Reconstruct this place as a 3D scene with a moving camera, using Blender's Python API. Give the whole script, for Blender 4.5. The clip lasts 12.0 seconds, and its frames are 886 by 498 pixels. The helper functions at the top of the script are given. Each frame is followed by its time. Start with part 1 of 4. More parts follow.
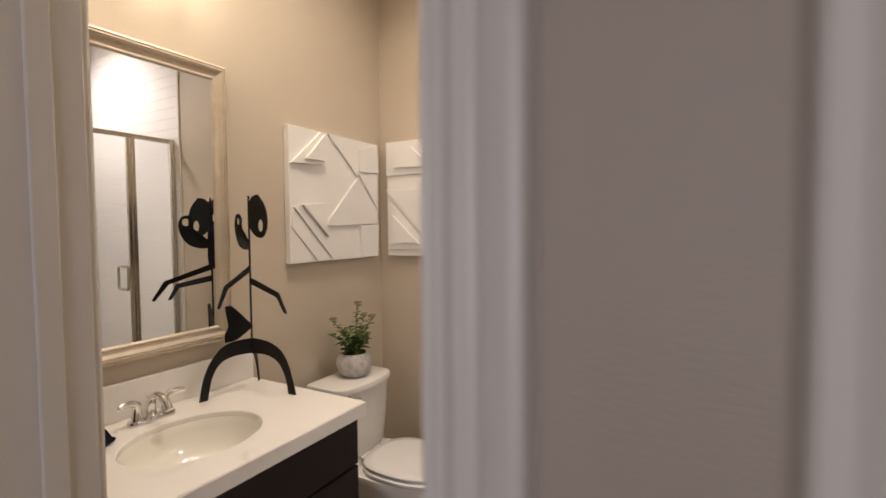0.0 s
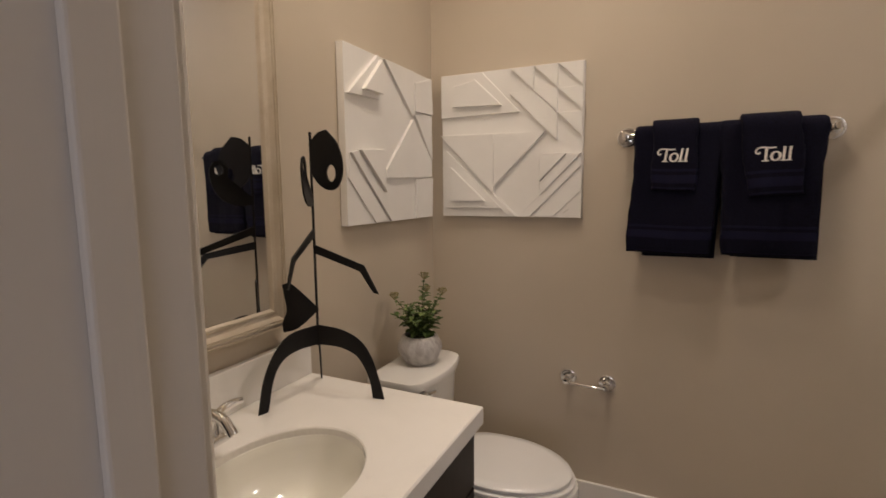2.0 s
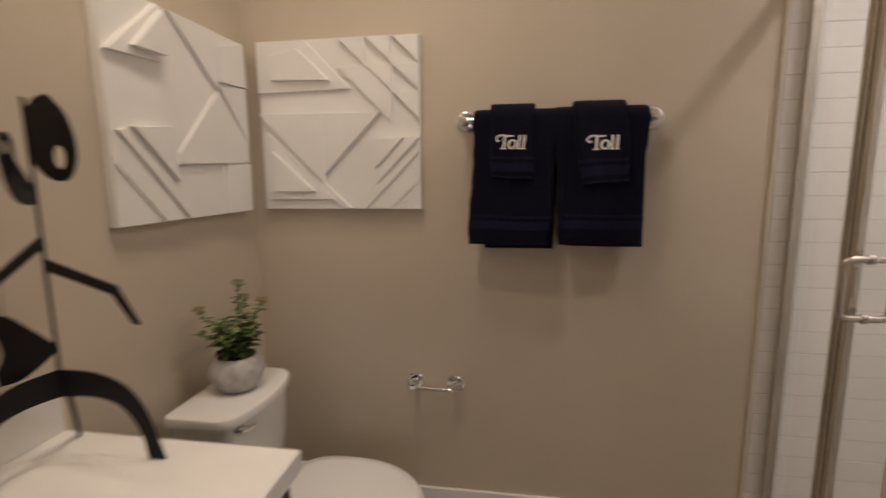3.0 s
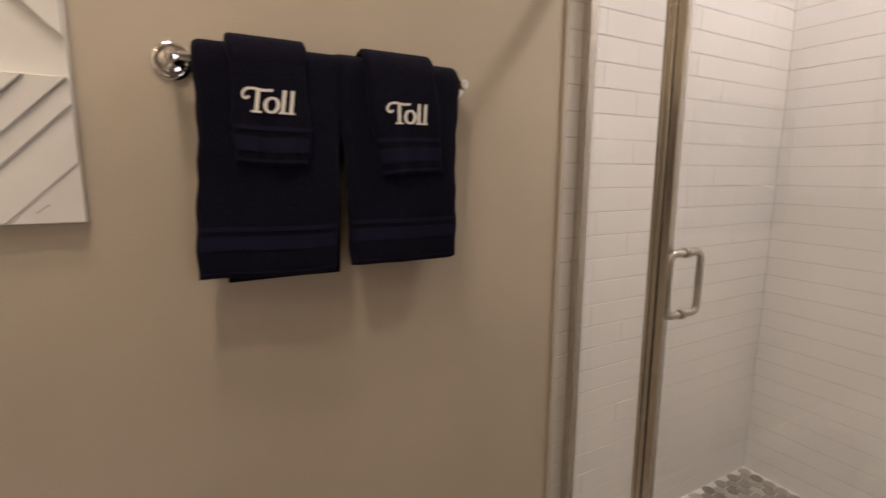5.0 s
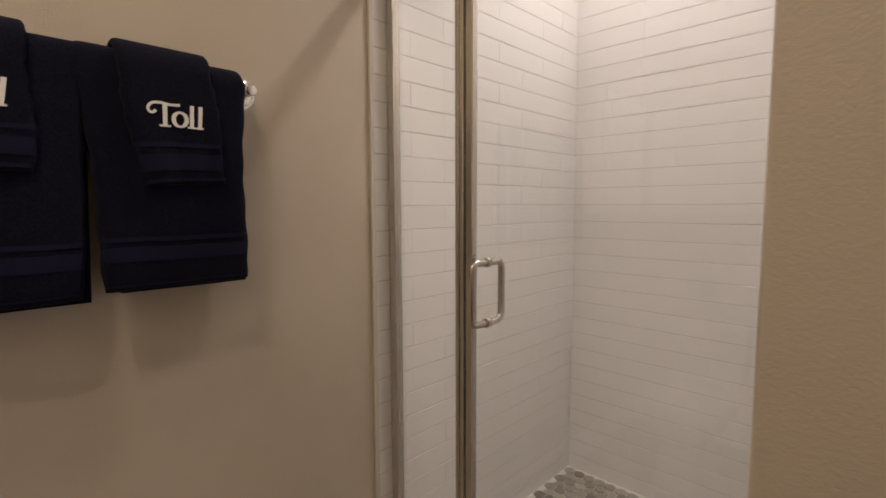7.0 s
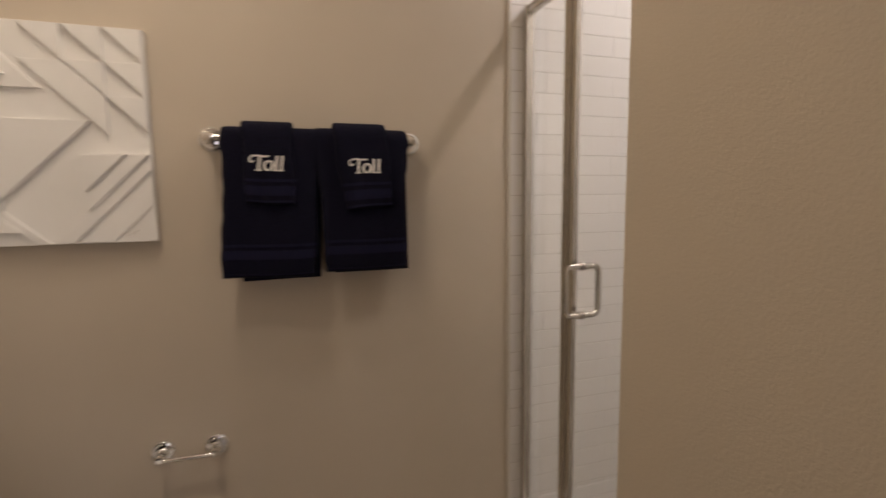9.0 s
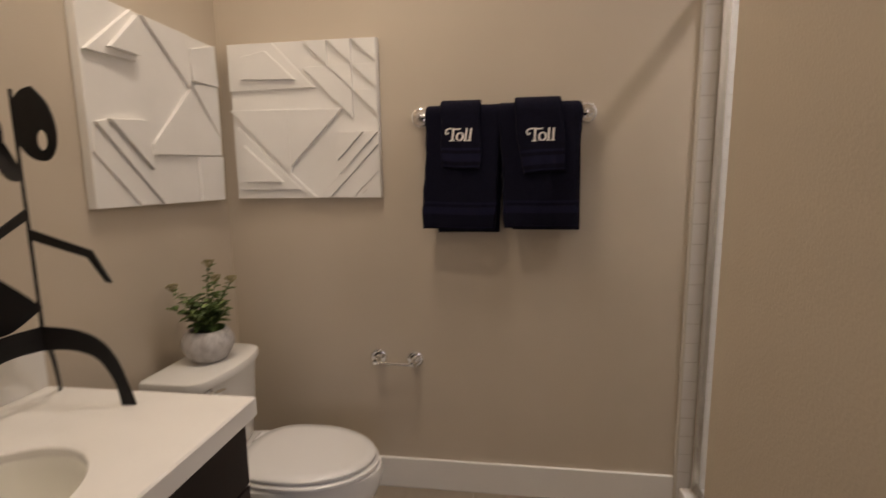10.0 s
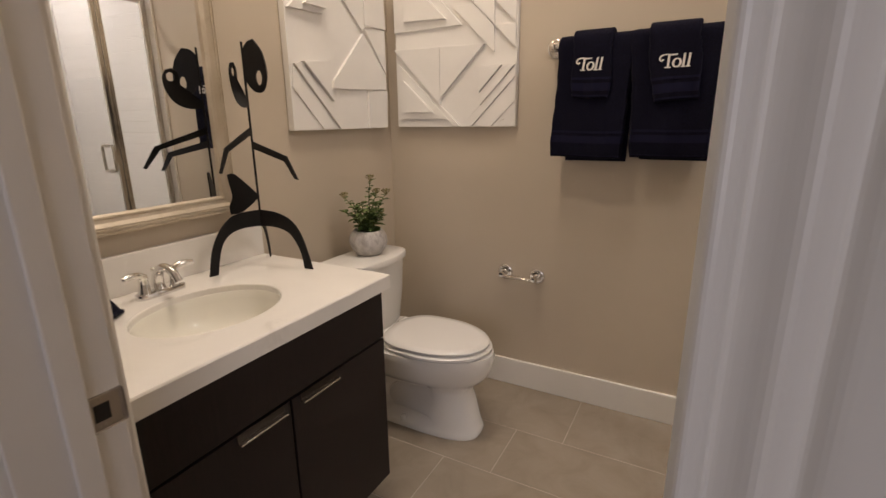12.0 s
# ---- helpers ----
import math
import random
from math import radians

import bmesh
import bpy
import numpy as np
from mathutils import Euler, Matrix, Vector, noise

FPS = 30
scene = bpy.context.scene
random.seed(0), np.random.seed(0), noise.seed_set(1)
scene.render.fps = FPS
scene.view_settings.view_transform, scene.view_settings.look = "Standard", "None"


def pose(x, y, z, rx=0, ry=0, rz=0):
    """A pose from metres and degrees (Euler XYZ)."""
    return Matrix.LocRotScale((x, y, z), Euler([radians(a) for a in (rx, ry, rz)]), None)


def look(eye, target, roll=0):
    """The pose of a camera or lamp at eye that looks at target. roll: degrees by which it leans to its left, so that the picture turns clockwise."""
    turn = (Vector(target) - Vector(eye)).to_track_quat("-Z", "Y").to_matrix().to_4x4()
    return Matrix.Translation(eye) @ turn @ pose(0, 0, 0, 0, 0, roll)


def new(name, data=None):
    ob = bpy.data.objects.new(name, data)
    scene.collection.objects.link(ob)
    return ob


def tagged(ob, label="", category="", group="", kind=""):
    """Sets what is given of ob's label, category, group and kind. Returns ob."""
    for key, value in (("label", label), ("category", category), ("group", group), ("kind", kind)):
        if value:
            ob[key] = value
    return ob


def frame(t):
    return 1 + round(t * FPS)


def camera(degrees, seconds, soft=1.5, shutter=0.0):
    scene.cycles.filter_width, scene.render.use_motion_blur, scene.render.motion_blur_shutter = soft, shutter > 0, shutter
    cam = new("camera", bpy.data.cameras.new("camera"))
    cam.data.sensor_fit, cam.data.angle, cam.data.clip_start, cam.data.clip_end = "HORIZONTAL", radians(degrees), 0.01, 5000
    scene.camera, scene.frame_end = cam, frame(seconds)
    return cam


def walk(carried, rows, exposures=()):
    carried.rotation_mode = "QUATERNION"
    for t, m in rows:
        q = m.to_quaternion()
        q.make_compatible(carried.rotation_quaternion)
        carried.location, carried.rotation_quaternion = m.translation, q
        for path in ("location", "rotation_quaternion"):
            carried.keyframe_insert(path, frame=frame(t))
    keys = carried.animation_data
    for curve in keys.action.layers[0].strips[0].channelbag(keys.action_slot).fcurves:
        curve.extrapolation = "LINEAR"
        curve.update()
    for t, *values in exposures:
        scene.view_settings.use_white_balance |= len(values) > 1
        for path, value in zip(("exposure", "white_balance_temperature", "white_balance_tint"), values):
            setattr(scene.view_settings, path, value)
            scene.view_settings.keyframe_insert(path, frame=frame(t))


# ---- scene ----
cam = camera(85.5, 12.0, soft=1.5, shutter=0.5)
PATH = [
    (0, pose(1.588, -2.178, 1.425, 87.39, 0, 29.22) @ pose(0, 0, 0, 0, 0, -0.40)),

    (0.5, pose(1.353, -2.092, 1.416, 87.06, 0, 29.24) @ pose(0, 0, 0, 0, 0, -0.29)),
    (1, pose(1.161, -1.985, 1.405, 86.71, 0, 28.84) @ pose(0, 0, 0, 0, 0, -0.49)),
    (1.5, pose(1.051, -1.980, 1.391, 85.48, 0, 28.07) @ pose(0, 0, 0, 0, 0, -0.55)),
    (2, pose(0.980, -2.011, 1.390, 82.96, 0, 25.41) @ pose(0, 0, 0, 0, 0, -0.47)),
    (2.5, pose(0.980, -1.967, 1.406, 81.43, 0, 19.92) @ pose(0, 0, 0, 0, 0, -0.48)),
    (3, pose(1.005, -1.766, 1.398, 81.19, 0, 8.94) @ pose(0, 0, 0, 0, 0, -0.45)),
    (3.2, pose(1.011, -1.683, 1.393, 80.98, 0, 4.66) @ pose(0, 0, 0, 0, 0, -0.74)),
    (4.8, pose(0.785, -1.133, 1.368, 80.50, 0, -26.47) @ pose(0, 0, 0, 0, 0, 0.23)),
    (5, pose(0.807, -1.131, 1.369, 80.85, 0, -28.86) @ pose(0, 0, 0, 0, 0, 0.26)),
    (5.5, pose(0.859, -1.146, 1.351, 81.63, 0, -33.91) @ pose(0, 0, 0, 0, 0, 0.07)),
    (6, pose(0.896, -1.152, 1.346, 82.20, 0, -38.28) @ pose(0, 0, 0, 0, 0, -0.01)),
    (6.5, pose(0.942, -1.145, 1.337, 82.97, 0, -42.76) @ pose(0, 0, 0, 0, 0, 0.10)),
    (6.7, pose(0.949, -1.143, 1.319, 84.10, 0, -44.14) @ pose(0, 0, 0, 0, 0, -0.09)),
    (7.5, pose(0.930, -1.245, 1.322, 84.90, 0, -47.00) @ pose(0, 0, 0, 0, 0, -0.40)),

    (8.3, pose(0.894, -1.444, 1.331, 85.54, 0, -42.04) @ pose(0, 0, 0, 0, 0, -0.79)),
    (8.5, pose(0.959, -1.562, 1.361, 84.51, 0, -33.82) @ pose(0, 0, 0, 0, 0, -0.57)),
    (9, pose(1.016, -1.676, 1.400, 83.64, 0, -18.40) @ pose(0, 0, 0, 0, 0, -0.69)),
    (9.5, pose(1.046, -1.822, 1.380, 83.64, 0, -3.77) @ pose(0, 0, 0, 0, 0, -0.69)),
    (10, pose(1.165, -1.913, 1.342, 81.73, 0, 7.95) @ pose(0, 0, 0, 0, 0, -0.73)),
    (10.5, pose(1.287, -1.954, 1.313, 78.70, 0, 17.78) @ pose(0, 0, 0, 0, 0, -0.80)),
    (11, pose(1.349, -1.977, 1.274, 77.03, 0, 24.24) @ pose(0, 0, 0, 0, 0, -0.74)),
    (11.5, pose(1.401, -2.017, 1.277, 75.40, 0, 27.86) @ pose(0, 0, 0, 0, 0, -0.67)),
    (12, pose(1.414, -2.094, 1.303, 74.97, 0, 28.66) @ pose(0, 0, 0, 0, 0, -0.66)),
]
walk(cam, PATH, [(0.0, -0.14), (0.5, -0.70), (1.0, -0.68), (2.5, -0.54), (3.0, -0.58), (5.0, -0.38), (6.5, -0.52), (8.5, -0.58), (10.0, -0.52), (11.5, -0.27), (12.0, -0.24)])

# ---- world and light ----
world = bpy.data.worlds.new("world")
scene.world = world
world.use_nodes = True
_wn = world.node_tree.nodes
sky = _wn.new("ShaderNodeTexSky")
sky.sky_type, sky.sun_disc, sky.sun_elevation, sky.sun_rotation = "NISHITA", False, radians(35), radians(200)
_wn["Background"].inputs["Strength"].default_value = 0.1
world.node_tree.links.new(sky.outputs[0], _wn["Background"].inputs["Color"])

CEIL = 3.05


def lamp(name, kind, power, color, m, **kw):
    d = bpy.data.lights.new(name, kind)
    d.energy, d.color = power, color
    if kind == "AREA":
        d.shape, d.size, d.size_y = kw.get("shape", "RECTANGLE"), kw["size"], kw.get("size_y", kw["size"])
        d.spread = kw.get("spread", math.pi)
    else:
        d.shadow_soft_size = kw["size"]
    ob = new(name, d)
    ob.matrix_world = m
    return ob


WARM = (1.0, 0.845, 0.705)
DOWN = lambda x, y, z: look((x, y, z), (x, y + 0.0001, z - 1))
for cx, cy, cp in ((0.52, -1.00, 7.6), (0.70, -0.60, 6.3)):
    lamp("room_can_light", "AREA", cp, WARM, DOWN(cx, cy, CEIL - 0.012), size=0.16, shape="DISK", spread=2.3)
lamp("shower_can_light", "AREA", 17, (1.0, 0.905, 0.885), DOWN(2.60, -0.52, CEIL - 0.012), size=0.14, shape="DISK", spread=2.6)
for i in range(4):
    lamp("vanity_bulb_light", "POINT", 1.25, WARM, pose(0.103, -1.115 - 0.145 * i, 2.33), size=0.035)
# cool daylight in the hall, from an area lamp added at an unseen window
lamp("hall_window_light", "AREA", 22.5, (0.93, 0.87, 0.98), look((2.1, -4.58, 1.5), (2.0, -1.9, 1.35)), size=1.7, size_y=1.5)
# weak warm fill for the hall, added without a known fitting
lamp("hall_can_light", "AREA", 3, WARM, DOWN(0.9, -3.2, CEIL - 0.012), size=0.13, shape="DISK")


# ---- materials ----
def mat(name, color, rough=0.5, metal=0.0, **kw):
    m = bpy.data.materials.new(name)
    m.use_nodes = True
    b = m.node_tree.nodes["Principled BSDF"]
    b.inputs["Base Color"].default_value = (*color, 1)
    b.inputs["Roughness"].default_value, b.inputs["Metallic"].default_value = rough, metal
    for k, v in kw.items():
        b.inputs[k.replace("_", " ")].default_value = v
    return m


def node(m, kind, **kw):
    n = m.node_tree.nodes.new(kind)
    for k, v in kw.items():
        n.inputs[k].default_value = v
    return n


def link(m, a, b):
    m.node_tree.links.new(a, b)


def coords(m, scale=(1, 1, 1)):
    tc = node(m, "ShaderNodeTexCoord")
    mp = node(m, "ShaderNodeMapping", Scale=scale)
    link(m, tc.outputs["Object"], mp.inputs["Vector"])
    return mp.outputs["Vector"]


def noise_tex(m, vec, scale, detail=4.0, rough=0.55, dist=0.0):
    n = node(m, "ShaderNodeTexNoise", Scale=scale, Detail=detail, Roughness=rough, Distortion=dist)
    link(m, vec, n.inputs["Vector"])
    return n.outputs["Fac"]


def ramp(m, fac, stops):
    r = node(m, "ShaderNodeValToRGB")
    e = r.color_ramp.elements
    while len(e) < len(stops):
        e.new(0.5)
    for el, (p, c) in zip(e, stops):
        el.position, el.color = p, (*c, 1) if len(c) == 3 else c
    link(m, fac, r.inputs["Fac"])
    return r.outputs["Color"]


def bump(m, height, strength, distance=0.002, under=None):
    b = node(m, "ShaderNodeBump", Strength=strength, Distance=distance)
    link(m, height, b.inputs["Height"])
    if under is not None:
        link(m, under, b.inputs["Normal"])
    link(m, b.outputs["Normal"], m.node_tree.nodes["Principled BSDF"].inputs["Normal"])
    return b.outputs["Normal"]


def base(m, col):
    link(m, col, m.node_tree.nodes["Principled BSDF"].inputs["Base Color"])


def rough(m, fac, lo, hi):
    mr = node(m, "ShaderNodeMapRange")
    mr.inputs["To Min"].default_value, mr.inputs["To Max"].default_value = lo, hi
    link(m, fac, mr.inputs["Value"])
    link(m, mr.outputs["Result"], m.node_tree.nodes["Principled BSDF"].inputs["Roughness"])


def shade(c, k):
    return tuple(min(1, v * k) for v in c)


def mottled(m, c, lo, hi, scale, fine=None):
    v = coords(m)
    base(m, ramp(m, noise_tex(m, v, scale, 6), [(0.3, shade(c, lo)), (0.7, shade(c, hi))]))
    return v


def paint(name, c, peel=0.2):
    m = mat(name, c, 0.55)
    v = mottled(m, c, 0.96, 1.03, 1.7)
    n1 = bump(m, noise_tex(m, v, 235, 3), peel * 1.4, 0.0022)
    bump(m, noise_tex(m, v, 420, 2), peel * 0.4, 0.0008, n1)
    rough(m, noise_tex(m, v, 9), 0.48, 0.62)
    return m


WALL = paint("beige_wall_paint", (0.54, 0.464, 0.362))
HALLWALL = paint("hall_wall_paint", (0.46, 0.40, 0.34), 0.16)
CEILING = paint("white_ceiling_paint", (0.80, 0.77, 0.72), 0.5)


def trim_paint(name="white_trim_paint", c=(0.78, 0.75, 0.70)):
    m = mat(name, c, 0.32)
    v = mottled(m, c, 0.97, 1.02, 4)
    bump(m, noise_tex(m, coords(m, (60, 60, 4)), 3, 4), 0.12, 0.001)
    rough(m, noise_tex(m, v, 14), 0.26, 0.42)
    return m


TRIM = trim_paint()


def wood_dark():
    m = mat("espresso_stained_wood", (0.02, 0.014, 0.011), 0.42, Specular_IOR_Level=0.3)
    v = coords(m, (1, 14, 1.2))
    f = noise_tex(m, v, 9, 8, 0.6, 0.6)
    base(m, ramp(m, f, [(0.3, (0.0056, 0.0030, 0.0030)), (0.55, (0.0105, 0.0056, 0.0054)), (0.8, (0.018, 0.0098, 0.0092))]))
    bump(m, noise_tex(m, coords(m, (3, 90, 3)), 6, 5), 0.14, 0.001)
    rough(m, f, 0.32, 0.5)
    return m


WOOD = wood_dark()


def quartz():
    m = mat("white_quartz", (0.80, 0.77, 0.72), 0.12)
    v = coords(m)
    base(m, ramp(m, noise_tex(m, v, 5, 8, 0.6, 1.2), [(0.35, (0.82, 0.79, 0.74)), (0.60, (0.80, 0.77, 0.72)), (0.72, (0.72, 0.69, 0.64))]))
    rough(m, noise_tex(m, v, 22), 0.10, 0.2)
    return m


QUARTZ = quartz()


def ceramic(name, c, r=0.08):
    m = mat(name, c, r, Coat_Weight=0.4, Coat_Roughness=0.04)
    v = mottled(m, c, 0.99, 1.005, 2)
    rough(m, noise_tex(m, v, 5, 2), r * 0.92, r * 1.15)
    return m


PORCELAIN = ceramic("white_vitreous_china", (0.78, 0.76, 0.72))
SINK = ceramic("ivory_sink_china", (0.80, 0.775, 0.69))
SEAT = ceramic("white_seat_plastic", (0.76, 0.74, 0.71), 0.22)


def tile_mat(name, c):
    m = mat(name, c, 0.14, Coat_Weight=0.3, Coat_Roughness=0.06)
    v = coords(m)
    oi = node(m, "ShaderNodeObjectInfo")
    mix = node(m, "ShaderNodeMath")
    mix.operation = "MULTIPLY_ADD"
    mix.inputs[1].default_value, mix.inputs[2].default_value = 0.5, 0.0
    link(m, oi.outputs["Random"], mix.inputs[0])
    base(m, ramp(m, mix.outputs[0], [(0.0, shade(c, 0.988)), (0.5, shade(c, 1.012))]))
    bump(m, noise_tex(m, v, 26, 2), 0.10, 0.003)
    rough(m, noise_tex(m, v, 18), 0.10, 0.2)
    return m


TILE = tile_mat("white_subway_glaze", (0.80, 0.77, 0.745))
HEXGROUT = mat("pale_mosaic_grout", (0.66, 0.625, 0.59), 0.85)
bump(HEXGROUT, noise_tex(HEXGROUT, coords(HEXGROUT), 300), 0.3, 0.001)
GROUT = mat("warm_white_grout", (0.56, 0.52, 0.48), 0.85)
bump(GROUT, noise_tex(GROUT, coords(GROUT), 300), 0.3, 0.001)
mottled(GROUT, (0.56, 0.52, 0.48), 0.92, 1.05, 12)


def floor_tile():
    m = mat("taupe_porcelain_tile", (0.33, 0.275, 0.215), 0.42)
    v = coords(m)
    oi = node(m, "ShaderNodeObjectInfo")
    add = node(m, "ShaderNodeVectorMath")
    add.operation = "ADD"
    link(m, v, add.inputs[0])
    sc = node(m, "ShaderNodeVectorMath")
    sc.operation = "SCALE"
    sc.inputs[3].default_value = 40.0
    cmb = node(m, "ShaderNodeCombineXYZ")
    link(m, oi.outputs["Random"], cmb.inputs[0])
    link(m, oi.outputs["Random"], cmb.inputs[1])
    link(m, cmb.outputs[0], sc.inputs[0])
    link(m, sc.outputs[0], add.inputs[1])
    f = noise_tex(m, add.outputs[0], 7, 8, 0.62, 0.8)
    base(m, ramp(m, f, [(0.25, (0.225, 0.185, 0.14)), (0.5, (0.275, 0.228, 0.176)), (0.78, (0.32, 0.27, 0.213))]))
    bump(m, noise_tex(m, add.outputs[0], 60, 4), 0.12, 0.001)
    rough(m, f, 0.34, 0.52)
    return m


FLOORTILE = floor_tile()
EDGE = ceramic("cream_edge_glaze", (0.70, 0.65, 0.565), 0.2)
FGROUT = mat("taupe_grout", (0.47, 0.41, 0.345), 0.9)
mottled(FGROUT, (0.47, 0.41, 0.345), 0.9, 1.06, 15)
bump(FGROUT, noise_tex(FGROUT, coords(FGROUT), 320), 0.35, 0.001)


def hex_mat():
    m = mat("grey_marble_hex", (0.3, 0.27, 0.23), 0.35)
    v = coords(m)
    oi = node(m, "ShaderNodeObjectInfo")
    geo = node(m, "ShaderNodeNewGeometry")
    s = node(m, "ShaderNodeMath")
    link(m, oi.outputs["Random"], s.inputs[0])
    link(m, geo.outputs["Random Per Island"], s.inputs[1])
    fr = node(m, "ShaderNodeMath")
    fr.operation = "FRACT"
    link(m, s.outputs[0], fr.inputs[0])
    c1 = ramp(m, fr.outputs[0], [(0.0, (0.19, 0.165, 0.145)), (0.35, (0.27, 0.242, 0.21)), (0.7, (0.35, 0.32, 0.28)), (1.0, (0.44, 0.41, 0.36))])
    c2 = ramp(m, noise_tex(m, v, 30, 6, 0.6, 1.5), [(0.3, (0.75, 0.75, 0.75)), (0.7, (1.1, 1.1, 1.1))])
    mx = node(m, "ShaderNodeMix")
    mx.data_type, mx.blend_type = "RGBA", "MULTIPLY"
    mx.inputs[0].default_value = 1.0
    link(m, c1, mx.inputs[6])
    link(m, c2, mx.inputs[7])
    base(m, mx.outputs[2])
    return m


HEX = hex_mat()
CHROME = mat("polished_chrome", (0.80, 0.79, 0.78), 0.06, 1.0)
rough(CHROME, noise_tex(CHROME, coords(CHROME), 40), 0.03, 0.1)
NICKEL = mat("brushed_nickel", (0.60, 0.56, 0.50), 0.24, 1.0)
rough(NICKEL, noise_tex(NICKEL, coords(NICKEL, (1, 1, 60)), 8), 0.16, 0.32)
STEEL = mat("satin_steel", (0.46, 0.42, 0.38), 0.4, 1.0)
rough(STEEL, noise_tex(STEEL, coords(STEEL), 80), 0.3, 0.5)
# dark metal for the tab faces of the edge pulls
DARKMETAL = mat("dark_pull_metal", (0.05, 0.04, 0.035), 0.35, 1.0)
# near-black colour for the shade inside the latch hole
HOLE_SHADE = mat("painted_hole_shade", (0.01, 0.009, 0.008), 0.7)
MIRROR = mat("silvered_mirror", (0.92, 0.93, 0.92), 0.0, 1.0)
GLASS = mat("clear_shower_glass", (0.97, 0.99, 0.98), 0.0, 0.0, Transmission_Weight=1.0, IOR=1.45)
BULB = mat("frosted_bulb", (0.9, 0.85, 0.75), 0.4)
BULB.node_tree.nodes["Principled BSDF"].inputs["Emission Color"].default_value = (1.0, 0.80, 0.56, 1)
BULB.node_tree.nodes["Principled BSDF"].inputs["Emission Strength"].default_value = 12.0


def terry(name, c):
    m = mat(name, c, 0.95, Sheen_Weight=0.02, Sheen_Roughness=0.5, Specular_IOR_Level=0.15)
    v = coords(m)
    base(m, ramp(m, noise_tex(m, v, 240, 3), [(0.3, shade(c, 0.55)), (0.7, shade(c, 1.5))]))
    n1 = bump(m, noise_tex(m, v, 420, 3), 0.8, 0.003)
    bump(m, noise_tex(m, v, 26, 3), 0.3, 0.006, n1)
    return m


NAVY = terry("navy_terry", (0.0044, 0.0040, 0.0125))
BAND = mat("navy_woven_band", (0.0090, 0.0082, 0.026), 0.8, Sheen_Weight=0.0, Specular_IOR_Level=0.15)
bump(BAND, noise_tex(BAND, coords(BAND, (1, 1, 9)), 160, 2), 0.5, 0.001)
THREAD = mat("cream_thread", (0.80, 0.76, 0.70), 0.7)
bump(THREAD, noise_tex(THREAD, coords(THREAD, (1, 1, 6)), 260, 2), 0.5, 0.0008)

PLASTER = mat("white_painted_relief", (0.80, 0.775, 0.73), 0.6)
_v = mottled(PLASTER, (0.80, 0.775, 0.73), 0.96, 1.02, 6)
bump(PLASTER, noise_tex(PLASTER, _v, 55, 5), 0.18, 0.002)
CANVAS_EDGE = mat("raw_panel_edge", (0.32, 0.26, 0.20), 0.7)
BLACK = mat("matte_black_steel", (0.006, 0.0052, 0.0052), 0.5, 0.0, Specular_IOR_Level=0.25)
_v = mottled(BLACK, (0.006, 0.0052, 0.0052), 0.8, 1.3, 20)
bump(BLACK, noise_tex(BLACK, _v, 90, 4), 0.12, 0.001)
rough(BLACK, noise_tex(BLACK, _v, 16), 0.42, 0.6)


def gilt():
    m = mat("champagne_gilt_wood", (0.50, 0.38, 0.24), 0.45)
    v = coords(m)
    f = noise_tex(m, v, 8, 8, 0.65, 1.0)
    base(m, ramp(m, f, [(0.25, (0.48, 0.40, 0.29)), (0.5, (0.57, 0.49, 0.38)), (0.8, (0.64, 0.57, 0.46))]))
    b = m.node_tree.nodes["Principled BSDF"]
    b.inputs["Metallic"].default_value = 0.25
    bump(m, noise_tex(m, coords(m, (1, 40, 40)), 4, 4), 0.15, 0.001)
    rough(m, f, 0.35, 0.55)
    return m


GILT = gilt()


def stone_pot():
    m = mat("whitewashed_stoneware", (0.5, 0.47, 0.44), 0.8)
    v = coords(m, (1, 1, 0.45))
    base(m, ramp(m, noise_tex(m, v, 34, 7, 0.65, 1.2), [(0.3, (0.34, 0.31, 0.29)), (0.5, (0.52, 0.49, 0.46)), (0.7, (0.64, 0.61, 0.58))]))
    bump(m, noise_tex(m, v, 120, 5), 0.4, 0.002)
    return m


POT = stone_pot()
SOIL = mat("dark_moss", (0.02, 0.022, 0.01), 0.95)
bump(SOIL, noise_tex(SOIL, coords(SOIL), 150), 0.8, 0.004)


def leaf_mat(name, a, b):
    m = mat(name, a, 0.5)
    geo = node(m, "ShaderNodeNewGeometry")
    base(m, ramp(m, geo.outputs["Random Per Island"], [(0.0, a), (1.0, b)]))
    return m


LEAF = leaf_mat("sedum_leaf", (0.050, 0.095, 0.020), (0.19, 0.25, 0.075))
STEM = mat("sedum_stem", (0.09, 0.11, 0.035), 0.6)
BUD = leaf_mat("sedum_bud", (0.18, 0.14, 0.06), (0.34, 0.30, 0.13))


# ---- builders ----
def link_mesh(name, bm, material, smooth=False):
    me = bpy.data.meshes.new(name)
    bm.normal_update()
    if smooth:
        for e in bm.edges:
            e.smooth = e.calc_face_angle(0.0) < 0.8
    bm.to_mesh(me)
    bm.free()
    me.materials.append(material)
    if smooth:
        for p in me.polygons:
            p.use_smooth = True
    return me


def part(name, bm, material, parent, label="", smooth=False):
    ob = new(name, link_mesh(name, bm, material, smooth))
    ob.parent = parent
    if label:
        ob["label"] = label
    return ob


def piece(name, me, parent, loc, rot=(0, 0, 0)):
    ob = new(name, me)
    ob.parent = parent
    ob.location, ob.rotation_euler = loc, rot
    return ob


def thing(name, label, category, m=None, group="", kind=""):
    ob = new(name)
    ob.empty_display_size = 0.05
    if m is not None:
        ob.matrix_world = m
    return tagged(ob, label, category, group, kind)


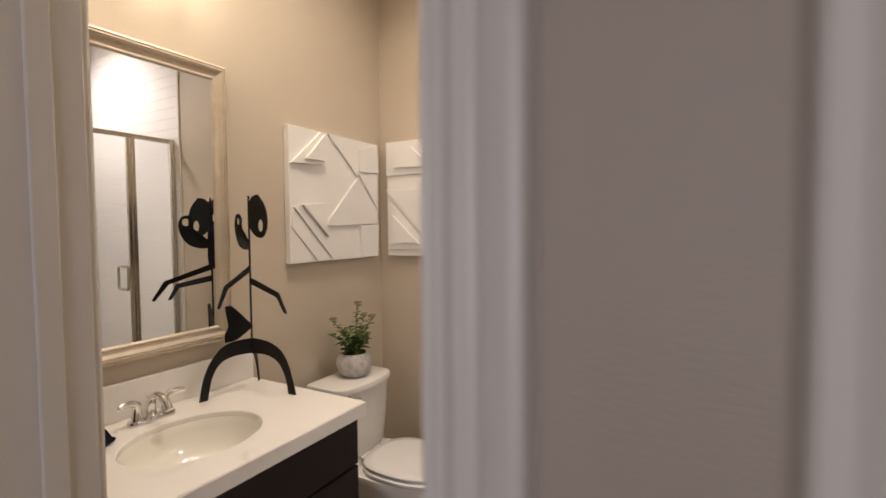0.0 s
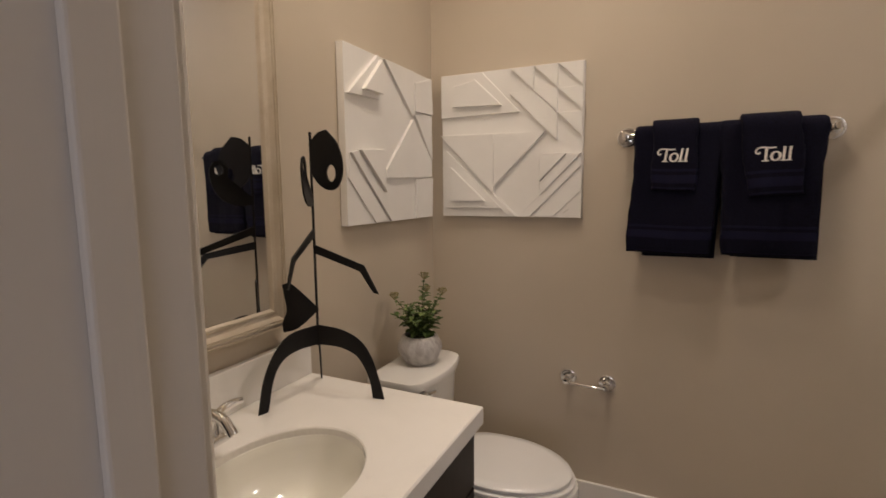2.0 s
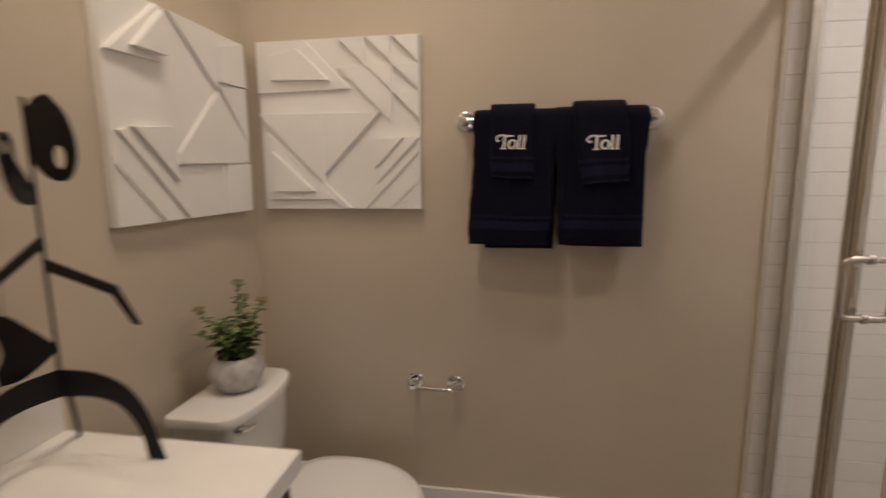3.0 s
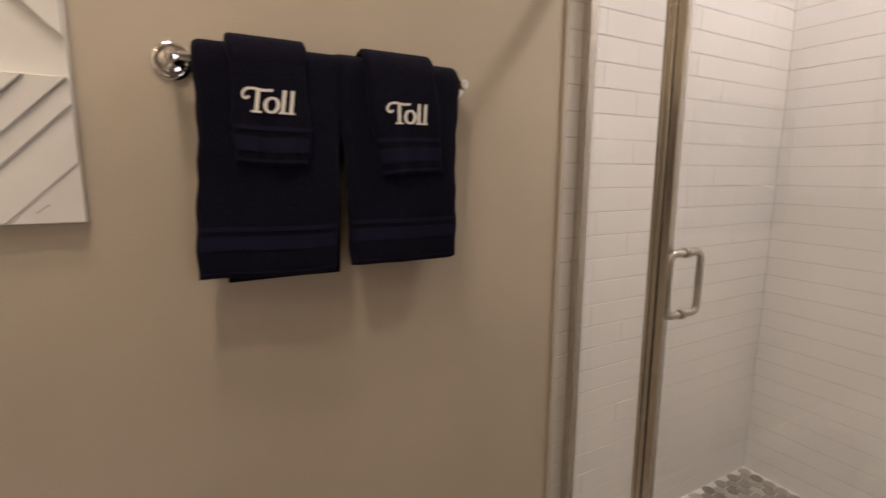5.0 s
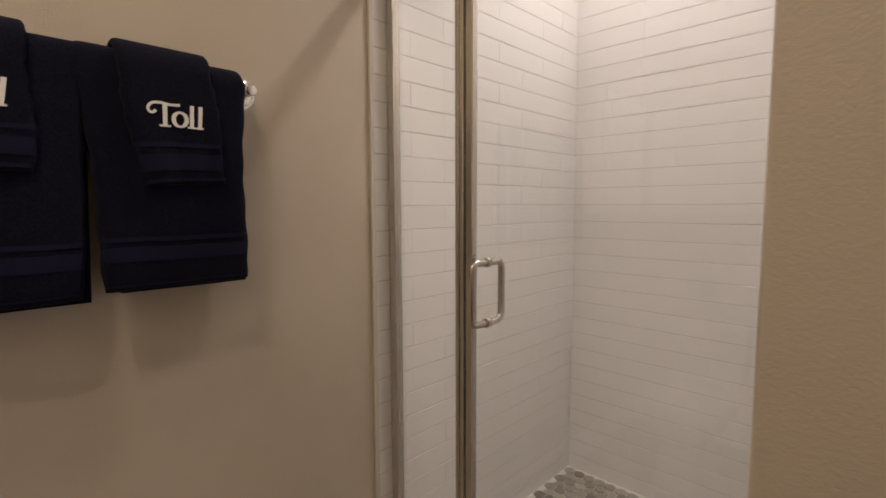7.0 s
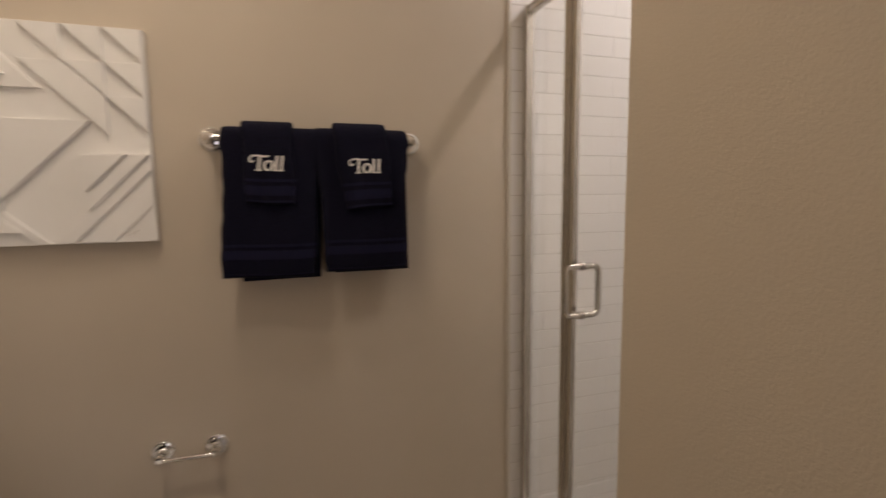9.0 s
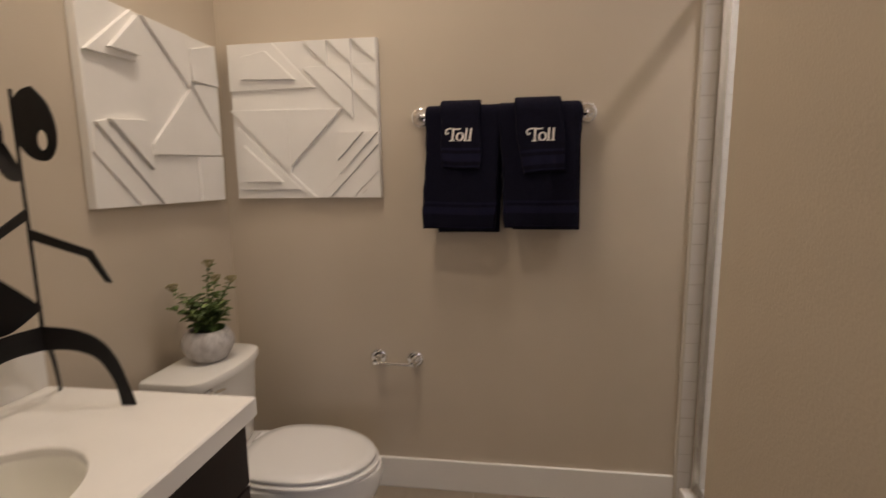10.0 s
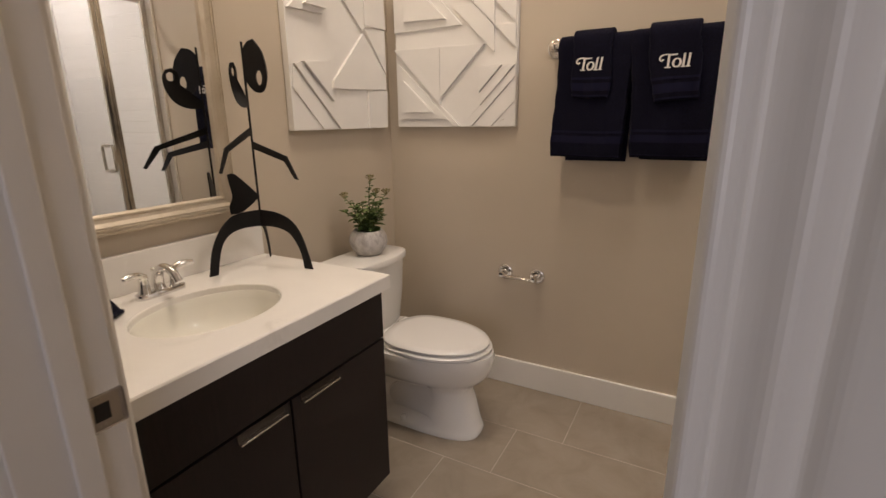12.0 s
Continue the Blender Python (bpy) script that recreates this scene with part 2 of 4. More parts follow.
def solid(name, bm, material, label, category, kind="", group="", smooth=False, m=None):
    ob = new(name, link_mesh(name, bm, material, smooth))
    if m is not None:
        ob.matrix_world = m
    return tagged(ob, label, category, group, kind)


def add_box(bm, lo, hi, bevel=0.0, seg=2):
    lo, hi = Vector(lo), Vector(hi)
    g = bmesh.ops.create_cube(bm, size=1.0)
    bmesh.ops.scale(bm, vec=hi - lo, verts=g["verts"])
    bmesh.ops.translate(bm, vec=(lo + hi) / 2, verts=g["verts"])
    if bevel > 0:
        es = list({e for v in g["verts"] for e in v.link_edges})
        bmesh.ops.bevel(bm, geom=es, offset=bevel, segments=seg, profile=0.5, affect="EDGES")
    return bm


def box(lo, hi, bevel=0.0, seg=2):
    return add_box(bmesh.new(), lo, hi, bevel, seg)


def add_prism(bm, pts, axis, a, b):
    """Extrudes a flat outline along an axis (0, 1 or 2) from a to b."""
    def put(p, d):
        c = [0, 0, 0]
        o = [i for i in range(3) if i != axis]
        c[o[0]], c[o[1]], c[axis] = p[0], p[1], d
        return bm.verts.new(c)
    v0, v1 = [put(p, a) for p in pts], [put(p, b) for p in pts]
    n = len(pts)
    fs = [bm.faces.new(v0), bm.faces.new(v1[::-1])]
    for i in range(n):
        fs.append(bm.faces.new((v0[i], v1[i], v1[(i + 1) % n], v0[(i + 1) % n])))
    bmesh.ops.recalc_face_normals(bm, faces=fs)
    return bm


def prism(pts, axis, a, b):
    return add_prism(bmesh.new(), pts, axis, a, b)


def add_loft(bm, rings, caps=True):
    """Skins closed rings of points, all with the same count."""
    vs = [[bm.verts.new(p) for p in r] for r in rings]
    fs = []
    n = len(rings[0])
    for a, b in zip(vs, vs[1:]):
        for i in range(n):
            fs.append(bm.faces.new((a[i], a[(i + 1) % n], b[(i + 1) % n], b[i])))
    if caps:
        fs += [bm.faces.new(vs[0][::-1]), bm.faces.new(vs[-1])]
    bmesh.ops.recalc_face_normals(bm, faces=fs)
    return bm


def loft(rings, caps=True):
    return add_loft(bmesh.new(), rings, caps)


def add_lathe(bm, profile, n=24, m=Matrix()):
    rings = [[m @ Vector((r * math.cos(2 * math.pi * i / n), r * math.sin(2 * math.pi * i / n), z)) for i in range(n)] for r, z in profile]
    return add_loft(bm, rings)


def lathe(profile, n=24, m=Matrix()):
    return add_lathe(bmesh.new(), profile, n, m)


def add_tube(bm, path, radius, n=12):
    """A round bar along a path; radius is one number or one for each point."""
    path = [Vector(p) for p in path]
    rings, side = [], None
    for i, p in enumerate(path):
        d = (path[min(i + 1, len(path) - 1)] - path[max(i - 1, 0)]).normalized()
        if side is None:
            side = d.orthogonal().normalized()
        side = (side - d * side.dot(d)).normalized()
        up = d.cross(side)
        r = radius[i] if isinstance(radius, (list, tuple)) else radius
        rings.append([p + r * (math.cos(2 * math.pi * k / n) * side + math.sin(2 * math.pi * k / n) * up) for k in range(n)])
    return add_loft(bm, rings)


def tube(path, radius, n=12):
    return add_tube(bmesh.new(), path, radius, n)


def smooth_path(pts, k=6):
    """Rounded line through a few points."""
    pts = [Vector(p) for p in pts]
    out = []
    for i in range(len(pts) - 1):
        p0, p1, p2, p3 = pts[max(i - 1, 0)], pts[i], pts[i + 1], pts[min(i + 2, len(pts) - 1)]
        for j in range(k):
            t = j / k
            out.append(0.5 * ((2 * p1) + (p2 - p0) * t + (2 * p0 - 5 * p1 + 4 * p2 - p3) * t * t + (3 * p1 - p0 - 3 * p2 + p3) * t ** 3))
    return out + [pts[-1]]


def arc(c, r, a0, a1, n):
    return [(c[0] + r * math.cos(radians(a0 + (a1 - a0) * i / n)), c[1] + r * math.sin(radians(a0 + (a1 - a0) * i / n))) for i in range(n + 1)]


# ---- structure ----
ST = dict(kind="structure")
YD, YH = -1.735, -1.885         # bathroom and hall faces of the door wall
XL, XR = 0.606, 1.427           # door opening
XS, YS = 1.517, -1.06           # corner of the wall beside the shower
XB = 3.045                      # back of the shower
WX = -0.027                     # face of the wall behind the vanity
XT = 1.846                      # where the shower tiles begin

floor = thing("floor", "taupe porcelain tile floor laid in offset rows", "floor", **ST)
part("grout_bed", box((-0.06, YH + 0.06, -0.06), (3.2, 0.02, -0.0014)), FGROUT, floor)
wall_mirror = solid("wall_west", box((WX - 0.12, YD, 0), (WX, 0.12, CEIL)), WALL, "beige painted wall behind the vanity", "wall", **ST)
wall_towel = solid("wall_north", box((WX, 0, 0), (3.15, 0.12, CEIL)), WALL, "beige painted wall with towel bar", "wall", **ST)
wall_side = solid("wall_east", box((XS, YD, 0), (3.15, YS, CEIL), 0.004), WALL, "beige textured wall beside the shower", "wall", **ST)
bm = bmesh.new()
add_box(bm, (-2.2, YH, 0), (XL - 0.02, YD, CEIL))
add_box(bm, (XR + 0.02, YH, 0), (4.2, YD, CEIL))
add_box(bm, (XL - 0.02, YH, 2.06), (XR + 0.02, YD, CEIL))
solid("wall_south", bm, HALLWALL, "painted wall with the doorway to the hall", "wall", **ST)
solid("ceiling", box((-0.15, YD, CEIL), (3.2, 0.12, CEIL + 0.1)), CEILING, "flat white painted ceiling", "ceiling", **ST)
# hall ceiling, floor and far walls: unseen, added to box in the hall lamps
solid("hall_ceiling", box((-2.3, -4.75, CEIL), (4.3, YD, CEIL + 0.1)), CEILING, "flat white hall ceiling", "ceiling", **ST)
HF = mat("hall_oak_floor", (0.25, 0.17, 0.10), 0.4)
_v = coords(HF, (1, 9, 1))
base(HF, ramp(HF, noise_tex(HF, _v, 4, 7), [(0.3, (0.18, 0.12, 0.07)), (0.7, (0.30, 0.21, 0.13))]))
solid("hall_floor", box((-2.3, -4.75, -0.06), (4.3, YH + 0.06, -0.002)), HF, "oak plank hall floor", "floor", **ST)
solid("hall_wall_west", box((-2.3, -4.75, 0), (-2.2, YH, CEIL)), HALLWALL, "plain unseen wall closing off the hall", "wall", **ST)
solid("hall_wall_east", box((4.2, -4.75, 0), (4.3, YH, CEIL)), HALLWALL, "plain unseen wall closing off the hall", "wall", **ST)
bm = bmesh.new()
add_box(bm, (-2.2, -4.75, 0), (1.2, -4.65, CEIL))
add_box(bm, (3.0, -4.75, 0), (4.2, -4.65, CEIL))
add_box(bm, (1.2, -4.75, 0), (3.0, -4.65, 0.7))
add_box(bm, (1.2, -4.75, 2.3), (3.0, -4.65, CEIL))
solid("hall_wall_south", bm, HALLWALL, "unseen hall wall with an opening for the added window", "wall", **ST)
solid("shower_back_wall", box((XB + 0.01, YS, 0), (3.15, 0, CEIL)), GROUT, "grouted wall behind the shower tiles", "wall", **ST)

# door frame: jamb, stop and stepped casing
door_frame = thing("door_1", "white painted door frame without a leaf", "door frame", **ST)
bm = bmesh.new()
for x0, x1, s in ((XL - 0.02, XL, 1), (XR, XR + 0.02, -1)):
    add_box(bm, (x0, YH - 0.004, 0), (x1, YD + 0.004, 2.06), 0.002)
add_box(bm, (XL - 0.02, YH - 0.004, 2.04), (XR + 0.02, YD + 0.004, 2.06), 0.002)
part("jamb", bm, TRIM, door_frame)
bm = bmesh.new()
add_box(bm, (XL, YD - 0.085, 0), (XL + 0.011, YD - 0.047, 2.04), 0.003)
add_box(bm, (XR - 0.003, YD - 0.085, 0), (XR, YD - 0.047, 2.04), 0.001)
add_box(bm, (XL, YD - 0.085, 2.029), (XR, YD - 0.047, 2.04), 0.003)
part("door_stop", bm, TRIM, door_frame)


KNOTS = [(0.006, 0.009), (0.010, 0.0135), (0.016, 0.0125), (0.020, 0.0095), (0.027, 0.0115), (0.036, 0.0155), (0.044, 0.0125), (0.049, 0.0115), (0.055, 0.0155), (0.066, 0.0185), (0.076, 0.0200), (0.083, 0.0185), (0.085, 0.0150)]
CASING = [(0.006, 0.0)] + [(p.x, 1.4 * p.y) for p in smooth_path([(a, b, 0) for a, b in KNOTS], 4)] + [(0.085, 0.0)]


def casing(x, side, y, out):
    """Moulded side casing at a door edge, off a wall face at y."""
    return prism([(x + side * a, y + out * d) for a, d in CASING], 2, 0, 2.046)


def head_casing(y, out, a, b):
    return prism([(y + out * d, 2.04 + w) for w, d in CASING], 0, a, b)


for y, out in ((YH, -1), (YD, 1)):
    part("casing", casing(XL, -1, y, out), TRIM, door_frame)
    if out < 0:
        part("casing", casing(XR - 0.019, 1, y, out), TRIM, door_frame)
    else:
        part("casing", box((XR + 0.006, y, 0), (XS - 0.002, y + 0.014, 2.046), 0.002), TRIM, door_frame)
    part("casing", head_casing(y, out, XL - 0.085, XR + (0.066 if out < 0 else 0.058)), TRIM, door_frame)
strike = part("strike_plate", box((XL, -1.791, 0.826), (XL + 0.0016, YD + 0.006, 0.888), 0.004), STEEL, door_frame, "satin steel strike plate")
# no hole is cut; a black block paints its shade on the plate
part("latch_hole_shade", box((XL + 0.0012, -1.776, 0.842), (XL + 0.0020, -1.752, 0.872)), HOLE_SHADE, strike)
part("lip", tube([(XL + 0.001, YD + 0.002, 0.834), (XL + 0.001, YD + 0.002, 0.880)], 0.003, 8), STEEL, strike)
for z in (0.834, 0.880):
    part("screw", lathe([(0.0035, 0), (0.0035, 0.0012), (0.001, 0.0016)], 10, pose(XL + 0.0014, -1.764, z, 0, 90, 0)), STEEL, strike)
# casing of the next hall opening
hall_casing = solid("hall_door_casing", prism([(1.622 + a, YH - d) for a, d in CASING], 2, 0, 2.1), TRIM, "white moulded casing of a neighbouring hall doorway", "trim", **ST)

# baseboards
def baseboard(name, lo, hi):
    return solid(name, box(lo, hi, 0.003), TRIM, "white painted flat baseboard", "baseboard", **ST)


baseboard("baseboard_north", (WX, -0.015, 0), (XT - 0.014, 0, 0.137))
baseboard("baseboard_west", (WX, -0.89, 0), (WX + 0.015, -0.016, 0.137))
baseboard("baseboard_east", (XS - 0.015, YD + 0.017, 0), (XS, YS + 0.0, 0.137))
baseboard("baseboard_return", (XS, YS, 0), (XT + 0.008, YS + 0.015, 0.137))
baseboard("hall_baseboard", (XR + 0.069, YH - 0.015, 0), (1.626, YH, 0.137))
baseboard("hall_baseboard_west", (-2.2, YH - 0.015, 0), (XL - 0.088, YH, 0.137))

# hall window: unseen, added where the daylight lamp stands
window = thing("window_1", "white framed hall window, unseen and added for the daylight", "window", **ST)
bm = bmesh.new()
add_box(bm, (1.2, -4.72, 0.7), (1.25, -4.66, 2.3))
add_box(bm, (2.95, -4.72, 0.7), (3.0, -4.66, 2.3))
add_box(bm, (1.25, -4.72, 0.7), (2.95, -4.66, 0.75))
add_box(bm, (1.25, -4.72, 2.25), (2.95, -4.66, 2.3))
part("window_frame", bm, TRIM, window)
pane = part("pane", box((1.25, -4.70, 0.75), (2.95, -4.692, 2.25)), GLASS, window)
pane.visible_shadow = False

# ceiling cans
def can_light(x, y, label):
    t = thing("ceiling_light", label, "ceiling light", pose(x, y, CEIL))
    part("trim_ring", lathe([(0.068, 0.0), (0.068, -0.004), (0.092, -0.007), (0.097, -0.003), (0.097, 0.0)], 32), TRIM, t, smooth=True)
    part("lens", lathe([(0.066, -0.001), (0.066, -0.003)], 32), BULB, t)
    return t


can_light(0.52, -1.00, "round white recessed ceiling light above the bathroom")
can_light(0.70, -0.60, "round white recessed ceiling light above the toilet")
can_light(2.60, -0.52, "round white recessed ceiling light above the shower")
# fitting added for the hall fill, out of view
can_light(0.9, -3.2, "round white recessed light added out of view in the hall")
vl = thing("vanity_light", "brushed nickel vanity light bar with four frosted bulbs", "wall light", pose(WX, -1.3325, 2.33))
part("backplate", box((0, -0.29, -0.05), (0.025, 0.29, 0.05), 0.006), NICKEL, vl)
for i in range(4):
    y = 0.2175 - 0.145 * i
    part("arm", tube([(0.02, y, 0.03), (0.08, y, 0.045), (0.13, y, 0.04)], 0.008), NICKEL, vl, smooth=True)
    part("socket", lathe([(0.018, 0.02), (0.022, 0.03), (0.022, 0.05), (0.012, 0.055)], 16, pose(0.13, y, 0)), NICKEL, vl, smooth=True)
    part("bulb", lathe([(0.004, -0.036), (0.02, -0.030), (0.033, -0.012), (0.034, 0.004), (0.02, 0.02), (0.012, 0.022)], 16, pose(0.13, y, 0)), BULB, vl, smooth=True).visible_shadow = False

# ---- shower enclosure ----
XG, YP = 1.910, -0.312
curb = solid("shower_curb", box((XT + 0.010, YS, 0), (XT + 0.130, -0.009, 0.09), 0.006), TILE, "white tiled shower curb", "curb", **ST)
ZT = 2.085
Z0 = 0.09
shower = thing("shower_enclosure", "framed clear glass shower enclosure with brushed metal rails", "shower door")
bm = bmesh.new()
add_box(bm, (XG - 0.016, -0.040, Z0), (XG + 0.016, -0.010, ZT), 0.003)
add_box(bm, (XG - 0.022, -0.048, Z0), (XG - 0.012, -0.030, ZT), 0.002)
part("wall_channel", bm, NICKEL, shower)
part("wall_channel", box((XG - 0.016, YS + 0.010, Z0), (XG + 0.016, YS + 0.036, ZT), 0.003), NICKEL, shower)
bm = box((XG - 0.017, YS + 0.010, ZT - 0.03), (XG + 0.017, -0.010, ZT), 0.004)
add_box(bm, (XG - 0.021, YS + 0.02, ZT - 0.012), (XG - 0.014, -0.02, ZT - 0.004), 0.002)
part("header", bm, NICKEL, shower)
part("sill", box((XG - 0.02, YS + 0.010, Z0), (XG + 0.02, -0.010, Z0 + 0.022), 0.004), NICKEL, shower)
bm = box((XG - 0.015, YP - 0.008, Z0), (XG + 0.015, YP + 0.020, ZT - 0.02), 0.003)
add_box(bm, (XG - 0.019, YP + 0.006, Z0), (XG - 0.010, YP + 0.018, ZT - 0.02), 0.002)
part("post", bm, NICKEL, shower)
panel = part("fixed_panel", box((XG - 0.003, YP + 0.018, Z0 + 0.015), (XG + 0.003, -0.03, ZT - 0.015)), GLASS, shower, "clear fixed glass panel")
panel.visible_shadow = False
door = part("glass_door", box((XG - 0.003, YS + 0.04, Z0 + 0.03), (XG + 0.003, YP - 0.028, ZT - 0.035)), GLASS, shower, "clear hinged glass door")
door.visible_shadow = False
part("door_stile", box((XG - 0.012, YP - 0.036, Z0 + 0.025), (XG + 0.012, YP - 0.012, ZT - 0.033), 0.003), NICKEL, door)
part("latch_plate", box((XG - 0.014, YP - 0.046, 1.062), (XG - 0.004, YP - 0.030, 1.142), 0.002), NICKEL, door)
HY, HZ0, HZ1 = -0.390, 1.013, 1.172
for s in (-1, 1):
    o, r = XG + s * 0.062, 0.02
    pts = [(XG + s * 0.004, HZ0), (o - s * r, HZ0)] + [(o - s * r + s * r * math.sin(radians(a)), HZ0 + r - r * math.cos(radians(a))) for a in (30, 60, 90)]
    pts += [(o - s * r + s * r * math.cos(radians(a)), HZ1 - r + r * math.sin(radians(a))) for a in (0, 30, 60, 90)] + [(XG + s * 0.004, HZ1)]
    part("handle", tube([(x, HY, z) for x, z in pts], 0.0095, 14), NICKEL, door, "brushed nickel D-shaped pull", smooth=True)
for z in (HZ0, HZ1):
    part("washer", tube([(XG - 0.008, HY, z), (XG + 0.008, HY, z)], 0.013, 16), STEEL, door, smooth=True)

# ---- mirror ----
MY0, MY1, MZ0, MZ1 = -1.675, -0.990, 1.009, 2.022
mirror = thing("wall_mirror", "rectangular wall mirror in a champagne gilt frame", "mirror", pose(WX + 0.002, 0, 0))
part("mirror_glass", box((0.012, MY0 + 0.045, MZ0 + 0.045), (0.018, MY1 - 0.045, MZ1 - 0.045)), MIRROR, mirror)
# moulding section: distance inwards from the outer edge, height off the wall
SEC = [(0.0, 0.0), (0.0, 0.026), (0.003, 0.031), (0.008, 0.033), (0.0095, 0.0295), (0.011, 0.0295), (0.0125, 0.033), (0.018, 0.0335), (0.0195, 0.030), (0.021, 0.030), (0.0225, 0.032), (0.026, 0.030),
       (0.034, 0.024), (0.044, 0.021), (0.046, 0.025), (0.052, 0.026), (0.056, 0.022), (0.058, 0.0185), (0.058, 0.0)]
corners = [(MY0, MZ0, 1, 1), (MY1, MZ0, -1, 1), (MY1, MZ1, -1, -1), (MY0, MZ1, 1, -1)]
for k in range(4):
    (ya, za, sa, ta), (yb, zb, sb, tb) = corners[k], corners[(k + 1) % 4]
    part("frame_rail", loft([[(h, ya + sa * d, za + ta * d) for d, h in SEC], [(h, yb + sb * d, zb + tb * d) for d, h in SEC]]), GILT, mirror)

# ---- vanity ----
CY0, CY1, CX = YD + 0.002, -0.922, 0.548
vanity = thing("vanity_cabinet", "espresso wood vanity cabinet with two flat doors", "cabinet")
bm = bmesh.new()
add_box(bm, (WX + 0.002, CY0, 0.0), (0.47, CY1 - 0.004, 0.09))
add_box(bm, (WX + 0.002, CY1 - 0.020, 0.085), (CX - 0.021, CY1 - 0.002, 0.780), 0.001)
add_box(bm, (WX + 0.002, CY0, 0.085), (CX - 0.021, CY0 + 0.018, 0.780), 0.001)
add_box(bm, (WX + 0.002, CY0 + 0.018, 0.085), (CX - 0.021, CY1 - 0.020, 0.105))
add_box(bm, (CX - 0.040, CY0 + 0.018, 0.585), (CX - 0.021, CY1 - 0.020, 0.625))
part("body", bm, WOOD, vanity)
part("drawer_front", box((CX - 0.02, CY0 + 0.004, 0.622), (CX, CY1, 0.778), 0.0018), WOOD, vanity)
YM = -1.330
for a, b, h0, h1 in ((YM + 0.003, CY1, -1.298, -1.157), (CY0 + 0.004, YM - 0.003, -1.496, -1.356)):
    d = part("door", box((CX - 0.02, a, 0.09), (CX, b, 0.615), 0.0018), WOOD, vanity)
    bm = box((CX - 0.016, h0, 0.6150), (CX + 0.003, h1, 0.6175), 0.0006, 1)
    add_box(bm, (CX + 0.0005, h0, 0.5970), (CX + 0.0030, h1, 0.6175), 0.0006, 1)
    pull = part("edge_pull", bm, DARKMETAL, d, "slim dark edge pull with a bright lip")
    part("lip", box((CX + 0.0005, h0, 0.5925), (CX + 0.0165, h1, 0.5970), 0.0012, 2), NICKEL, pull)

# countertop with an oval cut-out
SX, SY, SA, SB = 0.295, -1.343, 0.158, 0.196     # bowl centre, half depth, half width
CT0, CT1 = 0.782, 0.829
N = 64
ell = [(SX + SA * math.cos(2 * math.pi * i / N), SY + SB * math.sin(2 * math.pi * i / N)) for i in range(N)]
X0, X1, Y0, Y1 = WX + 0.002, 0.561, YD + 0.002, -0.891


def to_edge(p):
    dx, dy = p[0] - SX, p[1] - SY
    k = min(((X1 if dx > 0 else X0) - SX) / dx if abs(dx) > 1e-9 else 1e9, ((Y1 if dy > 0 else Y0) - SY) / dy if abs(dy) > 1e-9 else 1e9)
    return (SX + dx * k, SY + dy * k)


bm = bmesh.new()
outer = [to_edge(p) for p in ell]
for cx, cy in ((X0, Y0), (X0, Y1), (X1, Y0), (X1, Y1)):
    i = min(range(N), key=lambda j: (outer[j][0] - cx) ** 2 + (outer[j][1] - cy) ** 2)
    outer[i] = (cx, cy)
E_ = 0.004
inset = [(min(max(p[0], X0 + E_), X1 - E_), min(max(p[1], Y0 + E_), Y1 - E_)) for p in outer]
rings = [[(*p, CT1 - 0.020) for p in ell], [(*p, CT0) for p in outer], [(*p, CT1 - E_) for p in outer], [(*p, CT1) for p in inset],
         [(SX + (p[0] - SX) * 1.018, SY + (p[1] - SY) * 1.015, CT1) for p in ell], [(*p, CT1 - 0.003) for p in ell], [(*p, CT1 - 0.020) for p in ell]]
add_loft(bm, rings, caps=False)
bmesh.ops.remove_doubles(bm, verts=bm.verts, dist=0.0001)
counter = solid("countertop", bm, QUARTZ, "white quartz vanity countertop with an undermount cut-out", "countertop")
solid("backsplash", box((WX + 0.002, YD + 0.002, CT1 + 0.0005), (WX + 0.022, -0.893, CT1 + 0.117), 0.002), QUARTZ, "white quartz backsplash strip behind the faucet", "backsplash")
sink = thing("sink", "ivory oval undermount sink", "sink", pose(SX, SY, CT1 - 0.020))
prof = [(1.03, 0.003), (1.005, 0.002), (0.990, -0.002), (0.965, -0.022), (0.90, -0.060), (0.77, -0.092), (0.53, -0.112), (0.2, -0.120), (0.10, -0.122)]
bm = bmesh.new()
add_loft(bm, [[(SA * k * math.cos(2 * math.pi * i / 48), SB * k * math.sin(2 * math.pi * i / 48), z) for i in range(48)] for k, z in prof], caps=False)
for f in bm.faces:
    if f.normal.z < 0:
        f.normal_flip()
bowl = part("bowl", bm, SINK, sink, smooth=True)
mod = bowl.modifiers.new("thick", "SOLIDIFY")
mod.thickness, mod.offset = 0.008, -1
part("drain", lathe([(0.024, -0.123), (0.024, -0.120), (0.019, -0.119), (0.017, -0.122), (0.012, -0.122), (0.012, -0.116), (0.004, -0.114)], 24), CHROME, sink, smooth=True)

# ---- faucet ----
faucet = thing("faucet", "polished chrome two-handle centerset faucet", "faucet", pose(0.072, -1.338, CT1) @ Matrix.Scale(0.87, 4))
pl = [(0.026 * math.cos(radians(a)), (0.056 if math.sin(radians(a)) > 0 else -0.056) + 0.026 * math.sin(radians(a))) for a in range(0, 360, 15)]
part("base_plate", loft([[(x * k, y * (0.9 + 0.1 * k), z) for x, y in pl] for k, z in ((1.0, 0.0), (1.0, 0.009), (0.9, 0.016), (0.6, 0.019))]), CHROME, faucet, smooth=True)
sp = smooth_path([(-0.004, 0, 0.010), (-0.010, 0, 0.040), (0.004, 0, 0.075), (0.035, 0, 0.095), (0.075, 0, 0.090), (0.100, 0, 0.066)])
nsp = len(sp)
